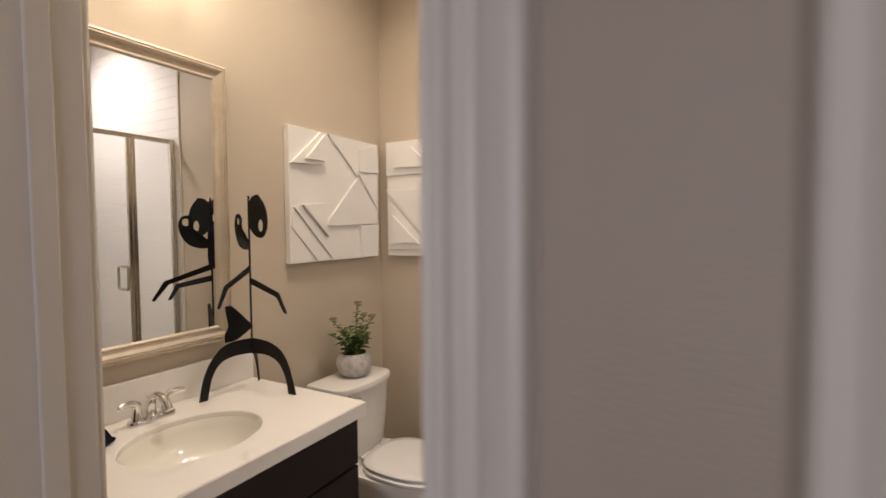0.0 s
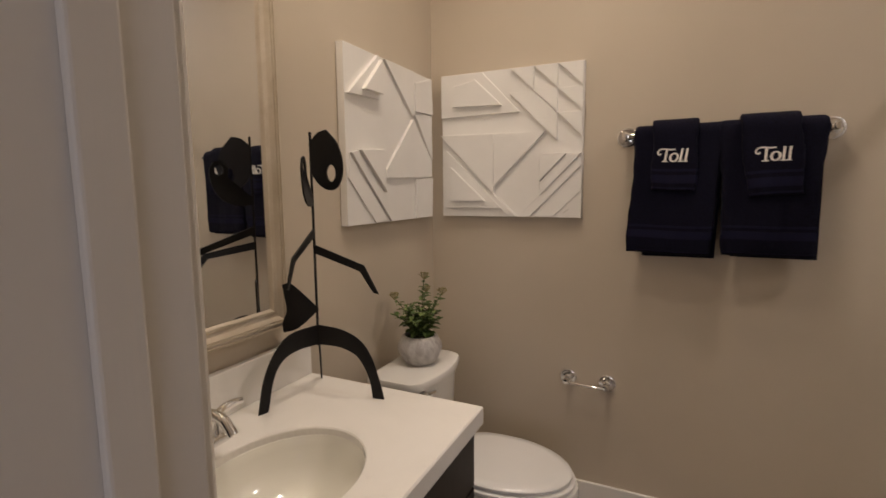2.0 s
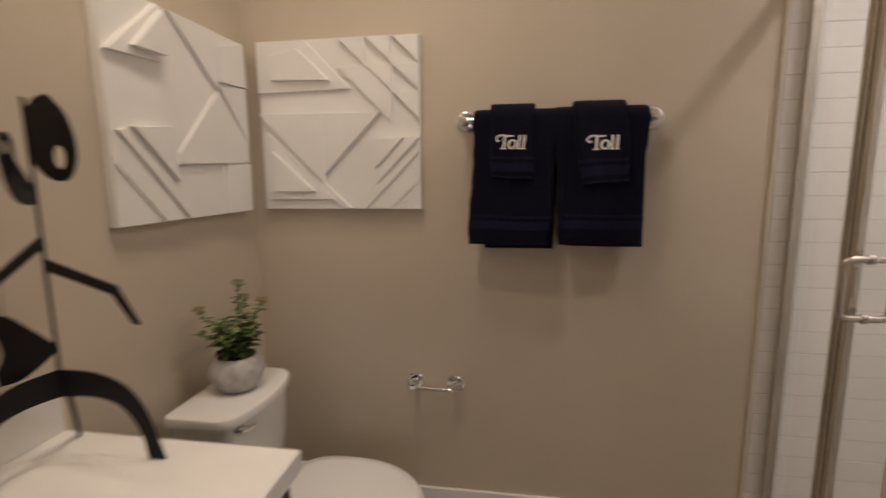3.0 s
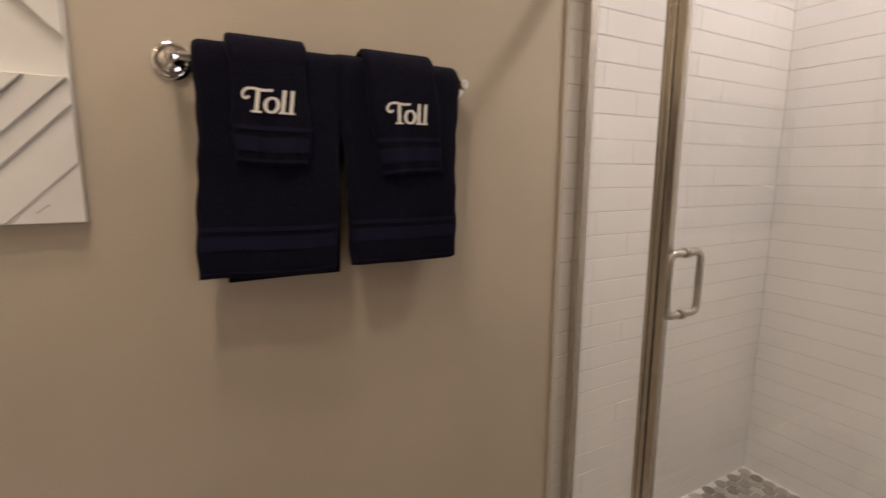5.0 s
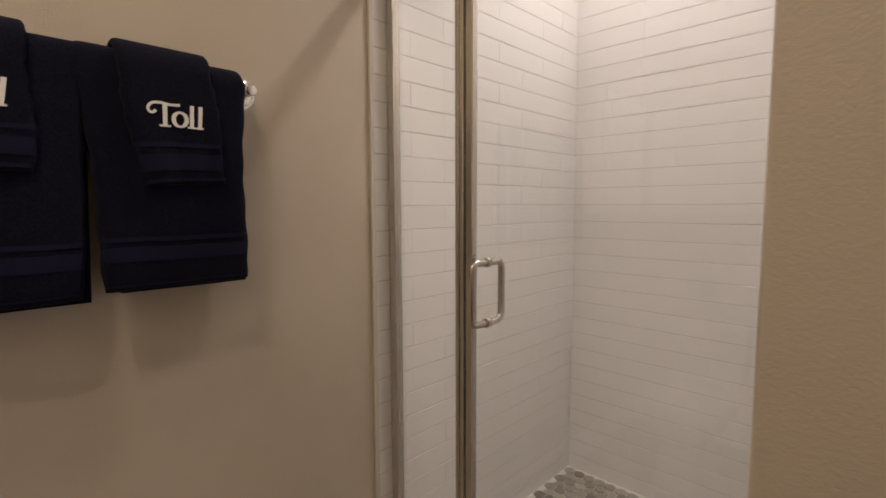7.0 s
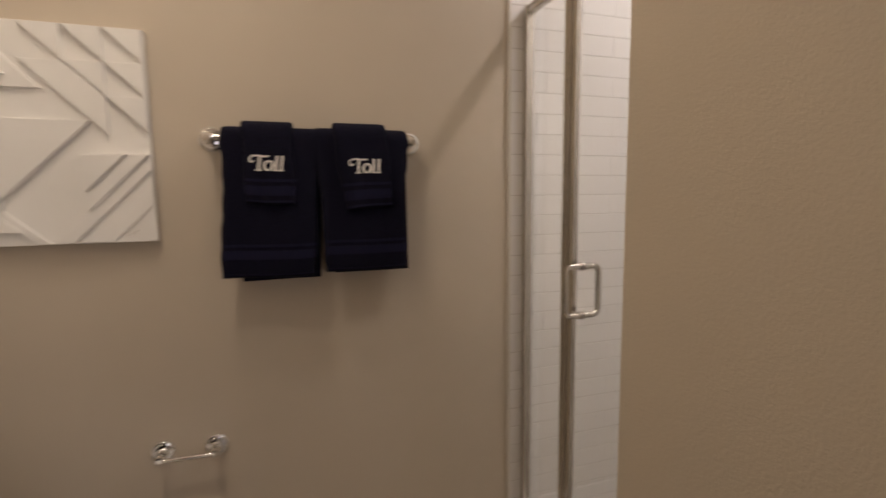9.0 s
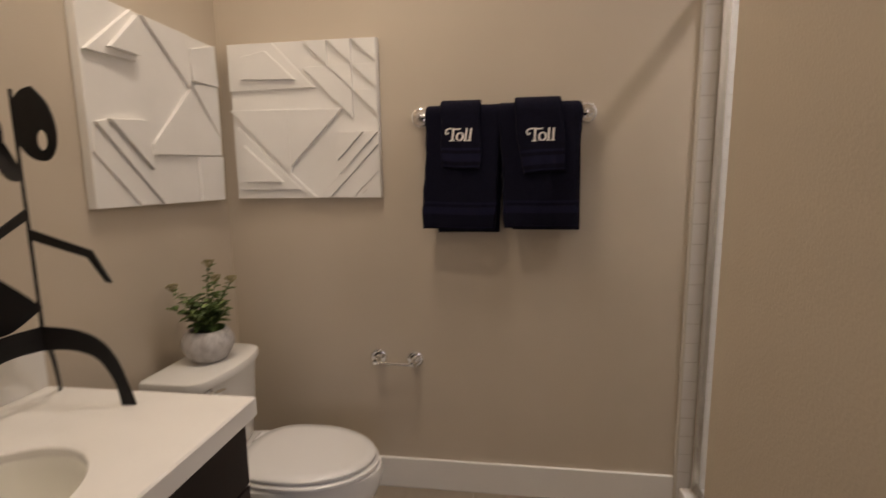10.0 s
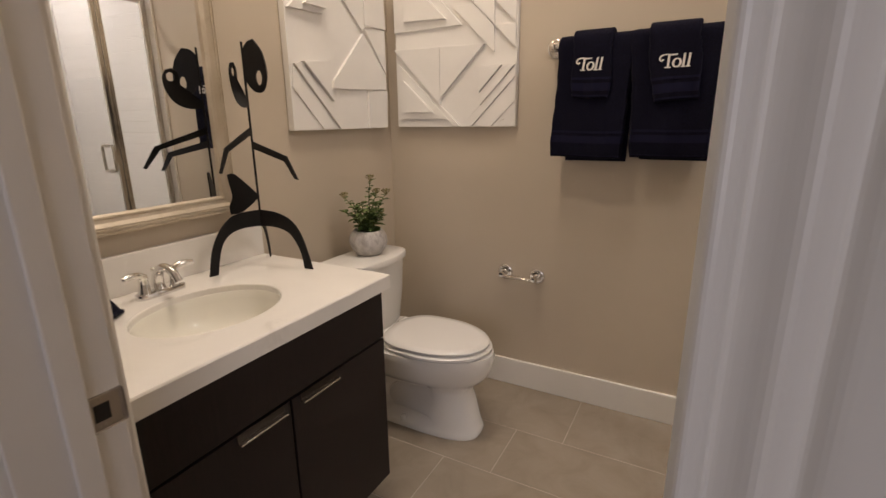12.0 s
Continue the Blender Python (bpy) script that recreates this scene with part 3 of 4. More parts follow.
part("spout", tube(sp, [0.023 - 0.011 * (i / (nsp - 1)) ** 0.6 for i in range(nsp)], 18), CHROME, faucet, smooth=True)
part("aerator", tube([(0.098, 0, 0.070), (0.107, 0, 0.056)], 0.0135, 16), CHROME, faucet, smooth=True)
part("lift_rod", bm=lathe([(0.0025, 0.01), (0.0025, 0.072), (0.006, 0.076), (0.007, 0.083), (0.003, 0.087)], 12, pose(-0.026, 0.0, 0)), material=CHROME, parent=faucet, smooth=True)
for s in (-1, 1):
    part("handle_post", lathe([(0.023, 0.008), (0.020, 0.02), (0.015, 0.045), (0.014, 0.062), (0.016, 0.070), (0.010, 0.078)], 20, pose(0, s * 0.051, 0)), CHROME, faucet, smooth=True)
    lv = smooth_path([(0, s * 0.046, 0.068), (0.004, s * 0.066, 0.080), (0.008, s * 0.092, 0.084), (0.010, s * 0.118, 0.080)])
    nl = len(lv)
    part("lever", tube(lv, [0.013 - 0.005 * abs(i / (nl - 1) - 0.15) if i < nl - 2 else 0.009 - 0.004 * (i - nl + 2) for i in range(nl)], 14), CHROME, faucet, smooth=True)

# ---- folded washcloth on the counter ----
wc = thing("washcloth", "navy washcloth folded into a tent on the countertop", "towel", pose(0.128, -1.612, CT1) @ Matrix.Scale(1.2, 4))
FOOT = smooth_path([(0.0, 0.112, 0), (0.045, 0.050, 0), (0.085, -0.020, 0), (0.100, -0.085, 0), (0.045, -0.104, 0), (-0.035, -0.102, 0), (-0.085, -0.070, 0), (-0.080, 0.0, 0), (-0.045, 0.070, 0), (-0.004, 0.111, 0)], 4)[:-1]
PEAK = Vector((-0.005, -0.030, 0.200))
bm = bmesh.new()
ringsn = []
for t, k in ((0.0, 0.97), (0.012, 1.0), (0.05, 1.0), (0.12, 0.95), (0.25, 0.83), (0.4, 0.68), (0.55, 0.52), (0.7, 0.36), (0.84, 0.20), (0.94, 0.09), (1.0, 0.03)):
    ring = []
    for n_, p in enumerate(FOOT):
        fold = 1 + 0.05 * math.sin(n_ * 0.9 + 2.5 * t) * (1 - t) * min(1, t * 6)
        ring.append((PEAK.x * t + p.x * k * fold, PEAK.y * t + p.y * k * fold, PEAK.z * t))
    ringsn.append(ring)
add_loft(bm, ringsn)
part("cloth", bm, NAVY, wc, smooth=True)
part("hem", tube([p + Vector((0.001, 0.0, 0.006 + 0.004 * math.sin(0.5 * i))) for i, p in enumerate(FOOT[:14])], 0.0055, 8), NAVY, wc, smooth=True)

# ---- sculpture: cut steel plates round a spine (one plain mesh) ----
SPX, SPY = 0.103, -0.985


def plate(bm, outline, ang, hole=None, t=0.0022, k=3, closed_smooth=True):
    """A flat cut-out standing on the counter, in the upright plane at an angle round the spine. hole: centre, half width, half height."""
    pts = [(p[0], p[1]) for p in outline]
    if closed_smooth:
        q = []
        n = len(pts)
        for i in range(n):
            p0, p1, p2, p3 = (Vector(pts[(i + j) % n]) for j in (-1, 0, 1, 2))
            if (p1 - p0).angle(p2 - p1) > 0.9:
                p0 = 2 * p1 - p2
            if (p2 - p1).angle(p3 - p2) > 0.9:
                p3 = 2 * p2 - p1
            for j in range(k):
                u = j / k
                q.append(tuple(0.5 * ((2 * p1) + (p2 - p0) * u + (2 * p0 - 5 * p1 + 4 * p2 - p3) * u * u + (3 * p1 - p0 - 3 * p2 + p3) * u ** 3)))
        pts = q
    m = pose(SPX, SPY, CT1, 0, 0, ang)
    if hole is None:
        start = len(bm.verts)
        add_prism(bm, pts, 1, -t, t)
        bm.verts.ensure_lookup_table()
        for v in bm.verts[start:]:
            v.co = m @ v.co
        return
    (hx, hz), ha, hb = hole
    n = len(pts)
    inner = []
    for x, z in pts:
        a = math.atan2((z - hz) / hb, (x - hx) / ha)
        inner.append((hx + ha * math.cos(a), hz + hb * math.sin(a)))
    rings4 = [[m @ Vector((p[0], s, p[1])) for p in ps] for ps, s in ((pts, -t), (pts, t), (inner, t), (inner, -t), (pts, -t))]
    add_loft(bm, rings4, caps=False)


bm = bmesh.new()
plate(bm, [(0.195, 0.0), (0.175, 0.086), (0.138, 0.150), (0.088, 0.185), (0.0, 0.190), (0.0, 0.134), (0.068, 0.136), (0.117, 0.121), (0.147, 0.080), (0.167, 0.0)], -101, k=5)
plate(bm, [(0.0, 0.190), (0.073, 0.183), (0.131, 0.158), (0.166, 0.112), (0.188, 0.049), (0.201, 0.0), (0.168, 0.0), (0.160, 0.047), (0.143, 0.086), (0.116, 0.117), (0.067, 0.133), (0.0, 0.134)], 6, k=5)
plate(bm, [(0.0, 0.190), (0.030, 0.170), (0.065, 0.110), (0.088, 0.050), (0.098, 0.0), (0.086, 0.0), (0.070, 0.05), (0.046, 0.10), (0.018, 0.128), (0.0, 0.134)], 127, k=5)
plate(bm, [(0.089, 0.310), (0.069, 0.313), (0.045, 0.292), (0.0, 0.241), (0.0, 0.229), (0.052, 0.186), (0.091, 0.178), (0.092, 0.206), (0.080, 0.238), (0.085, 0.278)], -134)
plate(bm, [(0.0, 0.460), (0.0, 0.437), (0.150, 0.390), (0.198, 0.330), (0.208, 0.334), (0.166, 0.402)], -68, closed_smooth=False)
plate(bm, [(0.0, 0.415), (0.186, 0.373), (0.234, 0.305), (0.218, 0.307), (0.173, 0.357), (0.0, 0.392)], -10, closed_smooth=False)
plate(bm, [(0.0, 0.690), (0.030, 0.712), (0.062, 0.718), (0.103, 0.677), (0.118, 0.618), (0.103, 0.576), (0.074, 0.562), (0.035, 0.574), (0.002, 0.610), (0.0, 0.659)], -8, ((0.076, 0.606), 0.017, 0.022))
plate(bm, [(0.0, 0.543), (0.0, 0.522), (0.040, 0.520), (0.080, 0.536), (0.104, 0.571), (0.112, 0.615), (0.100, 0.643), (0.080, 0.648), (0.064, 0.632), (0.064, 0.604), (0.070, 0.582), (0.058, 0.556), (0.030, 0.545)], -62, ((0.087, 0.621), 0.012, 0.014))
add_tube(bm, [(SPX, SPY, CT1 + 0.132), (SPX, SPY, CT1 + 0.716)], 0.0036, 6)
solid("steel_sculpture", bm, BLACK, "matte black cut steel abstract sculpture standing on the countertop", "sculpture")

# ---- toilet ----
TY = -0.453
toilet = thing("toilet", "white two-piece elongated toilet with closed lid", "toilet", pose(0, TY, 0))


def rrect(x0, x1, hw, r_front, r_back, z, bow=0.0, n=6):
    """Rounded outline seen from above: back at x0, front at x1, half width hw, with a bowed front."""
    pts = []
    for cx, cy, r, a in ((x1 - r_front, hw - r_front, r_front, 0), (x0 + r_back, hw - r_back, r_back, 90), (x0 + r_back, -hw + r_back, r_back, 180), (x1 - r_front, -hw + r_front, r_front, 270)):
        for i in range(n + 1):
            t = radians(a + 90 * i / n)
            pts.append([cx + r * math.cos(t), cy + r * math.sin(t), z])
    for k in range(1, 8):
        y = (-hw + r_front) + 2 * (hw - r_front) * k / 8
        pts.append([x1, y, z])
    for p in pts:
        if p[0] > (x0 + x1) / 2:
            p[0] += bow * max(0.0, 1 - (p[1] / hw) ** 2) * (p[0] - (x0 + x1) / 2) / ((x1 - x0) / 2)
    return [tuple(p) for p in pts]


part("tank", loft([rrect(0.03, 0.185, 0.150, 0.03, 0.02, 0.375, 0.02), rrect(0.028, 0.195, 0.166, 0.03, 0.02, 0.40, 0.02), rrect(0.026, 0.205, 0.178, 0.03, 0.02, 0.55, 0.025), rrect(0.025, 0.21, 0.183, 0.03, 0.02, 0.695, 0.03)]), PORCELAIN, toilet, smooth=True)
part("tank_lid", loft([rrect(0.026, 0.211, 0.184, 0.035, 0.02, 0.694, 0.035), rrect(0.018, 0.220, 0.193, 0.04, 0.02, 0.698, 0.038), rrect(0.018, 0.222, 0.194, 0.04, 0.02, 0.718, 0.038), rrect(0.021, 0.219, 0.191, 0.04, 0.02, 0.726, 0.037), rrect(0.032, 0.208, 0.180, 0.04, 0.02, 0.7305, 0.03)]), PORCELAIN, toilet, smooth=True)
lever = part("flush_lever", tube([(0.205, -0.138, 0.678), (0.234, -0.138, 0.678), (0.240, -0.132, 0.677), (0.243, -0.082, 0.670)], [0.011, 0.011, 0.008, 0.006], 12), CHROME, toilet, "chrome flush lever", smooth=True)
part("rose", tube([(0.208, -0.138, 0.678), (0.226, -0.138, 0.678)], 0.017, 18), CHROME, lever, smooth=True)


def egg(xb, xf, hw, z, n=40, square=0.0, pinch=0.0):
    """Elongated bowl outline, blunt at the back and round at the front."""
    L = xf - xb
    cx = xb + L * 0.44
    pts = []
    for i in range(n):
        a = 2 * math.pi * i / n
        c, s = math.cos(a), math.sin(a)
        x = cx + (xf - cx) * c ** (1 - 0.5 * square) if c > 0 else cx + (cx - xb) * math.copysign(abs(c) ** 0.62, c)
        k = min(max((0.54 - x) / 0.11, 0.0), 1.0)
        waist = 1 - pinch * k * k * (3 - 2 * k)
        pts.append((x, waist * hw * math.copysign(abs(s) ** (1.0 - 0.45 * square if c > 0 else 0.85), s), z))
    return pts


part("bowl", loft([egg(0.10, 0.690, 0.112, 0.0, square=0.8), egg(0.10, 0.692, 0.113, 0.016, square=0.8), egg(0.105, 0.688, 0.110, 0.026, square=0.8), egg(0.11, 0.678, 0.108, 0.05, square=0.8, pinch=0.58), egg(0.13, 0.655, 0.100, 0.15, square=0.8, pinch=0.64), egg(0.14, 0.642, 0.098, 0.195, square=0.7, pinch=0.52),
                   egg(0.14, 0.648, 0.112, 0.218, square=0.3, pinch=0.3), egg(0.14, 0.688, 0.140, 0.244), egg(0.12, 0.720, 0.166, 0.280), egg(0.08, 0.737, 0.183, 0.325), egg(0.06, 0.743, 0.189, 0.362), egg(0.06, 0.738, 0.186, 0.380)]), PORCELAIN, toilet, smooth=True)
bm = bmesh.new()
for s in (-1, 1):
    add_tube(bm, smooth_path([(0.43, s * 0.006, 0.13), (0.37, s * 0.026, 0.19), (0.28, s * 0.030, 0.19), (0.22, s * 0.030, 0.12), (0.24, s * 0.026, 0.05), (0.32, s * 0.022, 0.01)]), [0.012 + 0.021 * min(1.0, i / 9) for i in range(31)], 18)
part("trapway", bm, PORCELAIN, toilet, smooth=True)
for s in (-1, 1):
    bm = lathe([(0.016, 0.014), (0.016, 0.026), (0.011, 0.036), (0.003, 0.039)], 14, pose(0.36, s * 0.096, 0.008))
    part("bolt_cap", bm, PORCELAIN, toilet, smooth=True)
part("seat", loft([egg(0.262, 0.722, 0.176, 0.3810), egg(0.256, 0.729, 0.182, 0.3860), egg(0.256, 0.729, 0.182, 0.3960), egg(0.262, 0.722, 0.176, 0.4005)]), SEAT, toilet, smooth=True)
part("seat_lid", loft([egg(0.262, 0.712, 0.169, 0.4040), egg(0.258, 0.717, 0.175, 0.4070), egg(0.258, 0.718, 0.176, 0.4160), egg(0.264, 0.712, 0.170, 0.4220), egg(0.30, 0.68, 0.14, 0.4245), egg(0.36, 0.60, 0.09, 0.4252), egg(0.42, 0.52, 0.04, 0.4254)]), SEAT, toilet, smooth=True)
for s in (-1, 1):
    part("hinge", tube([(0.258, s * 0.075 - 0.028, 0.407), (0.258, s * 0.075 + 0.028, 0.407)], 0.012, 12), SEAT, toilet, smooth=True)
part("supply_line", tube(smooth_path([(0.022, 0.14, 0.16), (0.07, 0.14, 0.16), (0.09, 0.13, 0.25), (0.08, 0.12, 0.376)]), 0.006, 8), CHROME, toilet, smooth=True)

# ---- plant on the tank ----
PX, PY, PZ = 0.130, -0.436, 0.731
plant = thing("potted_plant", "green flowering sedum in a ribbed stoneware pot on the tank", "plant", pose(PX, PY, PZ))
bm = bmesh.new()
rp = [(0.046, 0.0), (0.056, 0.004), (0.074, 0.030), (0.083, 0.056), (0.081, 0.080), (0.070, 0.102), (0.063, 0.109), (0.056, 0.109), (0.055, 0.098)]
add_loft(bm, [[(r * (1 + 0.035 * math.cos(12 * a) * math.sin(math.pi * min(1, z / 0.11)) ) * math.cos(a), r * (1 + 0.035 * math.cos(12 * a) * math.sin(math.pi * min(1, z / 0.11))) * math.sin(a), z) for a in [2 * math.pi * i / 72 for i in range(72)]] for r, z in rp])
part("pot", bm, POT, plant, smooth=True)
part("moss", lathe([(0.0555, 0.098), (0.044, 0.106), (0.02, 0.113), (0.003, 0.115)], 20), SOIL, plant, smooth=True)


def add_leaf(bm, p, d, up, ln, w):
    """A small pointed leaf with a folded midrib."""
    d = d.normalized()
    s = d.cross(up)
    s = s.normalized() if s.length > 1e-4 else d.orthogonal().normalized()
    u = s.cross(d)
    mid = [p, p + d * ln * 0.5 - u * ln * 0.05, p + d * ln - u * ln * 0.16]
    a = [p + d * ln * 0.30 + s * w * 0.5 + u * w * 0.2, p + d * ln * 0.68 + s * w * 0.44 + u * w * 0.1]
    b = [p + d * ln * 0.30 - s * w * 0.5 + u * w * 0.2, p + d * ln * 0.68 - s * w * 0.44 + u * w * 0.1]
    V = [bm.verts.new(q) for q in (*mid, *a, *b)]
    for f in ((0, 3, 1), (3, 4, 1), (4, 2, 1), (0, 1, 5), (5, 1, 6), (6, 1, 2)):
        bm.faces.new([V[i] for i in f])


rnd = random.Random(7)
# lean direction in degrees, reach, height, flowering
STEMS = [(40, 0.020, 0.225, 1), (105, 0.120, 0.150, 1), (28, 0.088, 0.165, 1), (-150, 0.095, 0.150, 1), (-100, 0.075, 0.130, 0), (-40, 0.070, 0.110, 0), (10, 0.080, 0.105, 0), (60, 0.055, 0.120, 0),
         (150, 0.065, 0.115, 0), (-170, 0.050, 0.090, 0), (-70, 0.090, 0.075, 0), (125, 0.090, 0.085, 0), (-5, 0.095, 0.080, 0), (-20, 0.050, 0.070, 0), (-125, 0.105, 0.095, 0), (90, 0.100, 0.060, 1), (180, 0.080, 0.06, 0)]
for az, spread, hgt, tall in STEMS:
    az = radians(az)
    b0 = Vector((0.022 * math.cos(az), 0.022 * math.sin(az), 0.10))
    tip = Vector((spread * math.cos(az), spread * math.sin(az), 0.105 + hgt))
    line = smooth_path([b0, b0.lerp(tip, 0.5) + Vector((-0.010 * math.cos(az), -0.010 * math.sin(az), 0.012)), tip], 6)
    st = part("stem", tube(line, [0.0024 - 0.0013 * k / (len(line) - 1) for k in range(len(line))], 6), STEM, plant)
    bm = bmesh.new()
    n_l = int(9 + hgt * 75)
    for k in range(n_l):
        t = 0.10 + 0.86 * k / n_l
        f = t * (len(line) - 1)
        q = line[int(f)].lerp(line[min(len(line) - 1, int(f) + 1)], f % 1)
        la = k * 2.4 + rnd.uniform(-0.4, 0.4)
        d = Vector((math.cos(la), math.sin(la), rnd.uniform(-0.1, 0.7)))
        size = (0.046 - 0.022 * t if tall else 0.048 - 0.016 * t) * rnd.uniform(0.75, 1.2)
        add_leaf(bm, q, d, Vector((0, 0, 1)), size, size * rnd.uniform(0.42, 0.58))
    part("leaves", bm, LEAF, plant)
    if tall:
        bm = bmesh.new()
        for k in range(16):
            la = k * 2.4
            rr = 0.021 * math.sqrt((k + 0.5) / 16)
            q = tip + Vector((rr * math.cos(la), rr * math.sin(la), 0.016 - 14 * rr * rr + rnd.uniform(0, 0.005)))
            add_tube(bm, [tip - Vector((0, 0, 0.008)), q], 0.0007, 4)
            g = bmesh.ops.create_icosphere(bm, subdivisions=1, radius=rnd.uniform(0.0024, 0.0042))
            bmesh.ops.translate(bm, vec=q, verts=g["verts"])
        part("flower_head", bm, BUD, plant, "brownish yellow flower buds")

# ---- relief panels ----
def relief(name, layers, size_u, size_v, m, label, grp):
    """A square white panel with raised flat shapes; its face looks along local -y."""
    t = thing(name, label, "wall art", m, group=grp)
    part("panel", box((0, -0.028, 0), (size_u, 0, size_v), 0.0015), PLASTER, t)
    for i, (pts, h) in enumerate(layers):
        bm = prism([(u * size_u, v * size_v) for u, v in pts], 1, -0.0279, -0.028 - h)
        es = [e for e in bm.edges if all(abs(v.co.y + 0.028 + h) < 1e-6 for v in e.verts)]
        bmesh.ops.bevel(bm, geom=es, offset=0.0009, segments=1, affect="EDGES")
        part("raised_shape", bm, PLASTER, t)
    return t


RIGHT = [([(0.0, 0.70), (0.0, 0.995), (0.31, 0.995), (0.58, 0.71)], 0.010), ([(0.10, 0.77), (0.10, 0.91), (0.27, 0.94), (0.46, 0.76)], 0.024),
         ([(0.52, 0.995), (0.675, 0.995), (0.675, 0.84)], 0.012), ([(0.68, 0.995), (0.835, 0.995), (0.835, 0.845)], 0.013), ([(0.84, 0.995), (0.995, 0.995), (0.995, 0.845)], 0.012),
         ([(0.68, 0.84), (0.835, 0.84), (0.835, 0.69)], 0.013), ([(0.84, 0.84), (0.995, 0.84), (0.995, 0.69)], 0.012), ([(0.84, 0.685), (0.995, 0.685), (0.995, 0.53)], 0.012),
         ([(0.51, 0.835), (0.675, 0.835), (0.835, 0.68), (0.835, 0.51)], 0.011), ([(-0.008, 0.58), (0.3995, 0.5747), (0.3995, 0.162)], 0.014), ([(0.4005, 0.5746), (0.76, 0.57), (0.4005, 0.211)], 0.0132),
         ([(0.04, 0.47), (0.46, 0.06), (0.04, 0.06)], 0.010), ([(0.08, 0.35), (0.34, 0.11), (0.08, 0.11)], 0.020), ([(0.37, 0.185), (0.57, 0.004), (0.51, 0.004), (0.35, 0.15)], 0.008),
         ([(0.73, 0.415), (0.90, 0.42), (0.73, 0.245)], 0.024), ([(0.905, 0.42), (0.995, 0.42), (0.735, 0.155), (0.73, 0.24)], 0.017),
         ([(0.998, 0.418), (0.998, 0.345), (0.66, 0.004), (0.58, 0.004)], 0.010), ([(0.998, 0.34), (0.998, 0.18), (0.815, 0.004), (0.665, 0.004)], 0.004)]
LEFT = [([(0.01, 0.73), (0.31, 0.995), (0.31, 0.74)], 0.014), ([(0.13, 0.77), (0.32, 0.97), (0.32, 0.77)], 0.030), ([(0.39, 0.995), (0.75, 0.995), (0.75, 0.73), (0.735, 0.69)], 0.010),
        ([(0.755, 0.92), (0.995, 0.995), (1.012, 0.74), (0.755, 0.735)], 0.014), ([(0.755, 0.71), (1.0, 0.735), (1.005, 0.41)], 0.012),
        ([(0.73, 0.675), (1.0, 0.41), (1.0, 0.295), (0.38, 0.275), (0.39, 0.33)], 0.011), ([(0.765, 0.275), (1.012, 0.29), (0.998, 0.004), (0.765, 0.004)], 0.0116),
        ([(0.10, 0.43), (0.33, 0.45), (0.36, 0.19)], 0.022), ([(0.03, 0.41), (0.095, 0.425), (0.355, 0.185), (0.37, 0.17), (0.43, 0.005)], 0.012), ([(0.03, 0.40), (0.425, 0.004), (0.27, 0.004), (0.01, 0.27)], 0.005)]
relief("relief_panel", RIGHT, 0.613, 0.613, pose(0.041, -0.002, 1.273), "square white geometric relief panel with rows of raised triangles", "white relief panels in the corner")
relief("relief_panel", LEFT, 0.613, 0.600, pose(WX + 0.002, -0.695, 1.270, 0, 0, 90), "square white geometric relief panel with crossing diagonals", "white relief panels in the corner")
sig = solid("signature_mark", prism([(0.0, 0), (0.002, 0.0), (0.024, 0.016), (0.022, 0.016)], 1, 0, -0.0006), CANVAS_EDGE, "small dark pencilled mark on the relief panel", "mark", m=pose(0.582, -0.0345, 1.292))

# ---- towel bar, towels, paper holder ----
def post_mount(name_parent, x, z, reach, r=0.026):
    prof = [(r, 0), (r, 0.004), (r * 0.90, 0.0075), (r * 0.78, 0.0078), (r * 0.75, 0.0050), (r * 0.64, 0.0050), (r * 0.60, 0.0105), (r * 0.44, 0.0115), (r * 0.40, 0.016), (0.0105, 0.018),
            (0.0095, reach - 0.009), (0.0118, reach - 0.008), (0.0122, reach + 0.008), (0.0105, reach + 0.0105), (0.002, reach + 0.0115)]
    f = part("flange", lathe(prof, 36, pose(x, 0, z, 90, 0, 0)), CHROME, name_parent, smooth=True)
    return f


BAR_Z, BAR_Y = 1.583, -0.062
bar = thing("towel_bar", "polished chrome towel bar on the beige wall", "towel bar", pose(0, -0.001, 0))
post_mount(bar, 0.816, BAR_Z, 0.061, 0.037)
post_mount(bar, 1.450, BAR_Z, 0.061, 0.037)
part("rail", tube([(0.816, BAR_Y + 0.001, BAR_Z), (1.450, BAR_Y + 0.001, BAR_Z)], 0.0085, 16), CHROME, bar, smooth=True)
tp = thing("paper_holder", "empty polished chrome toilet paper holder", "paper holder", pose(0, -0.001, 0))
post_mount(tp, 0.616, 0.592, 0.055, 0.036)
post_mount(tp, 0.774, 0.588, 0.055, 0.036)
part("roller", tube([(0.604, -0.054, 0.586), (0.690, -0.054, 0.584), (0.786, -0.054, 0.582)], 0.0075, 14), CHROME, tp, smooth=True)


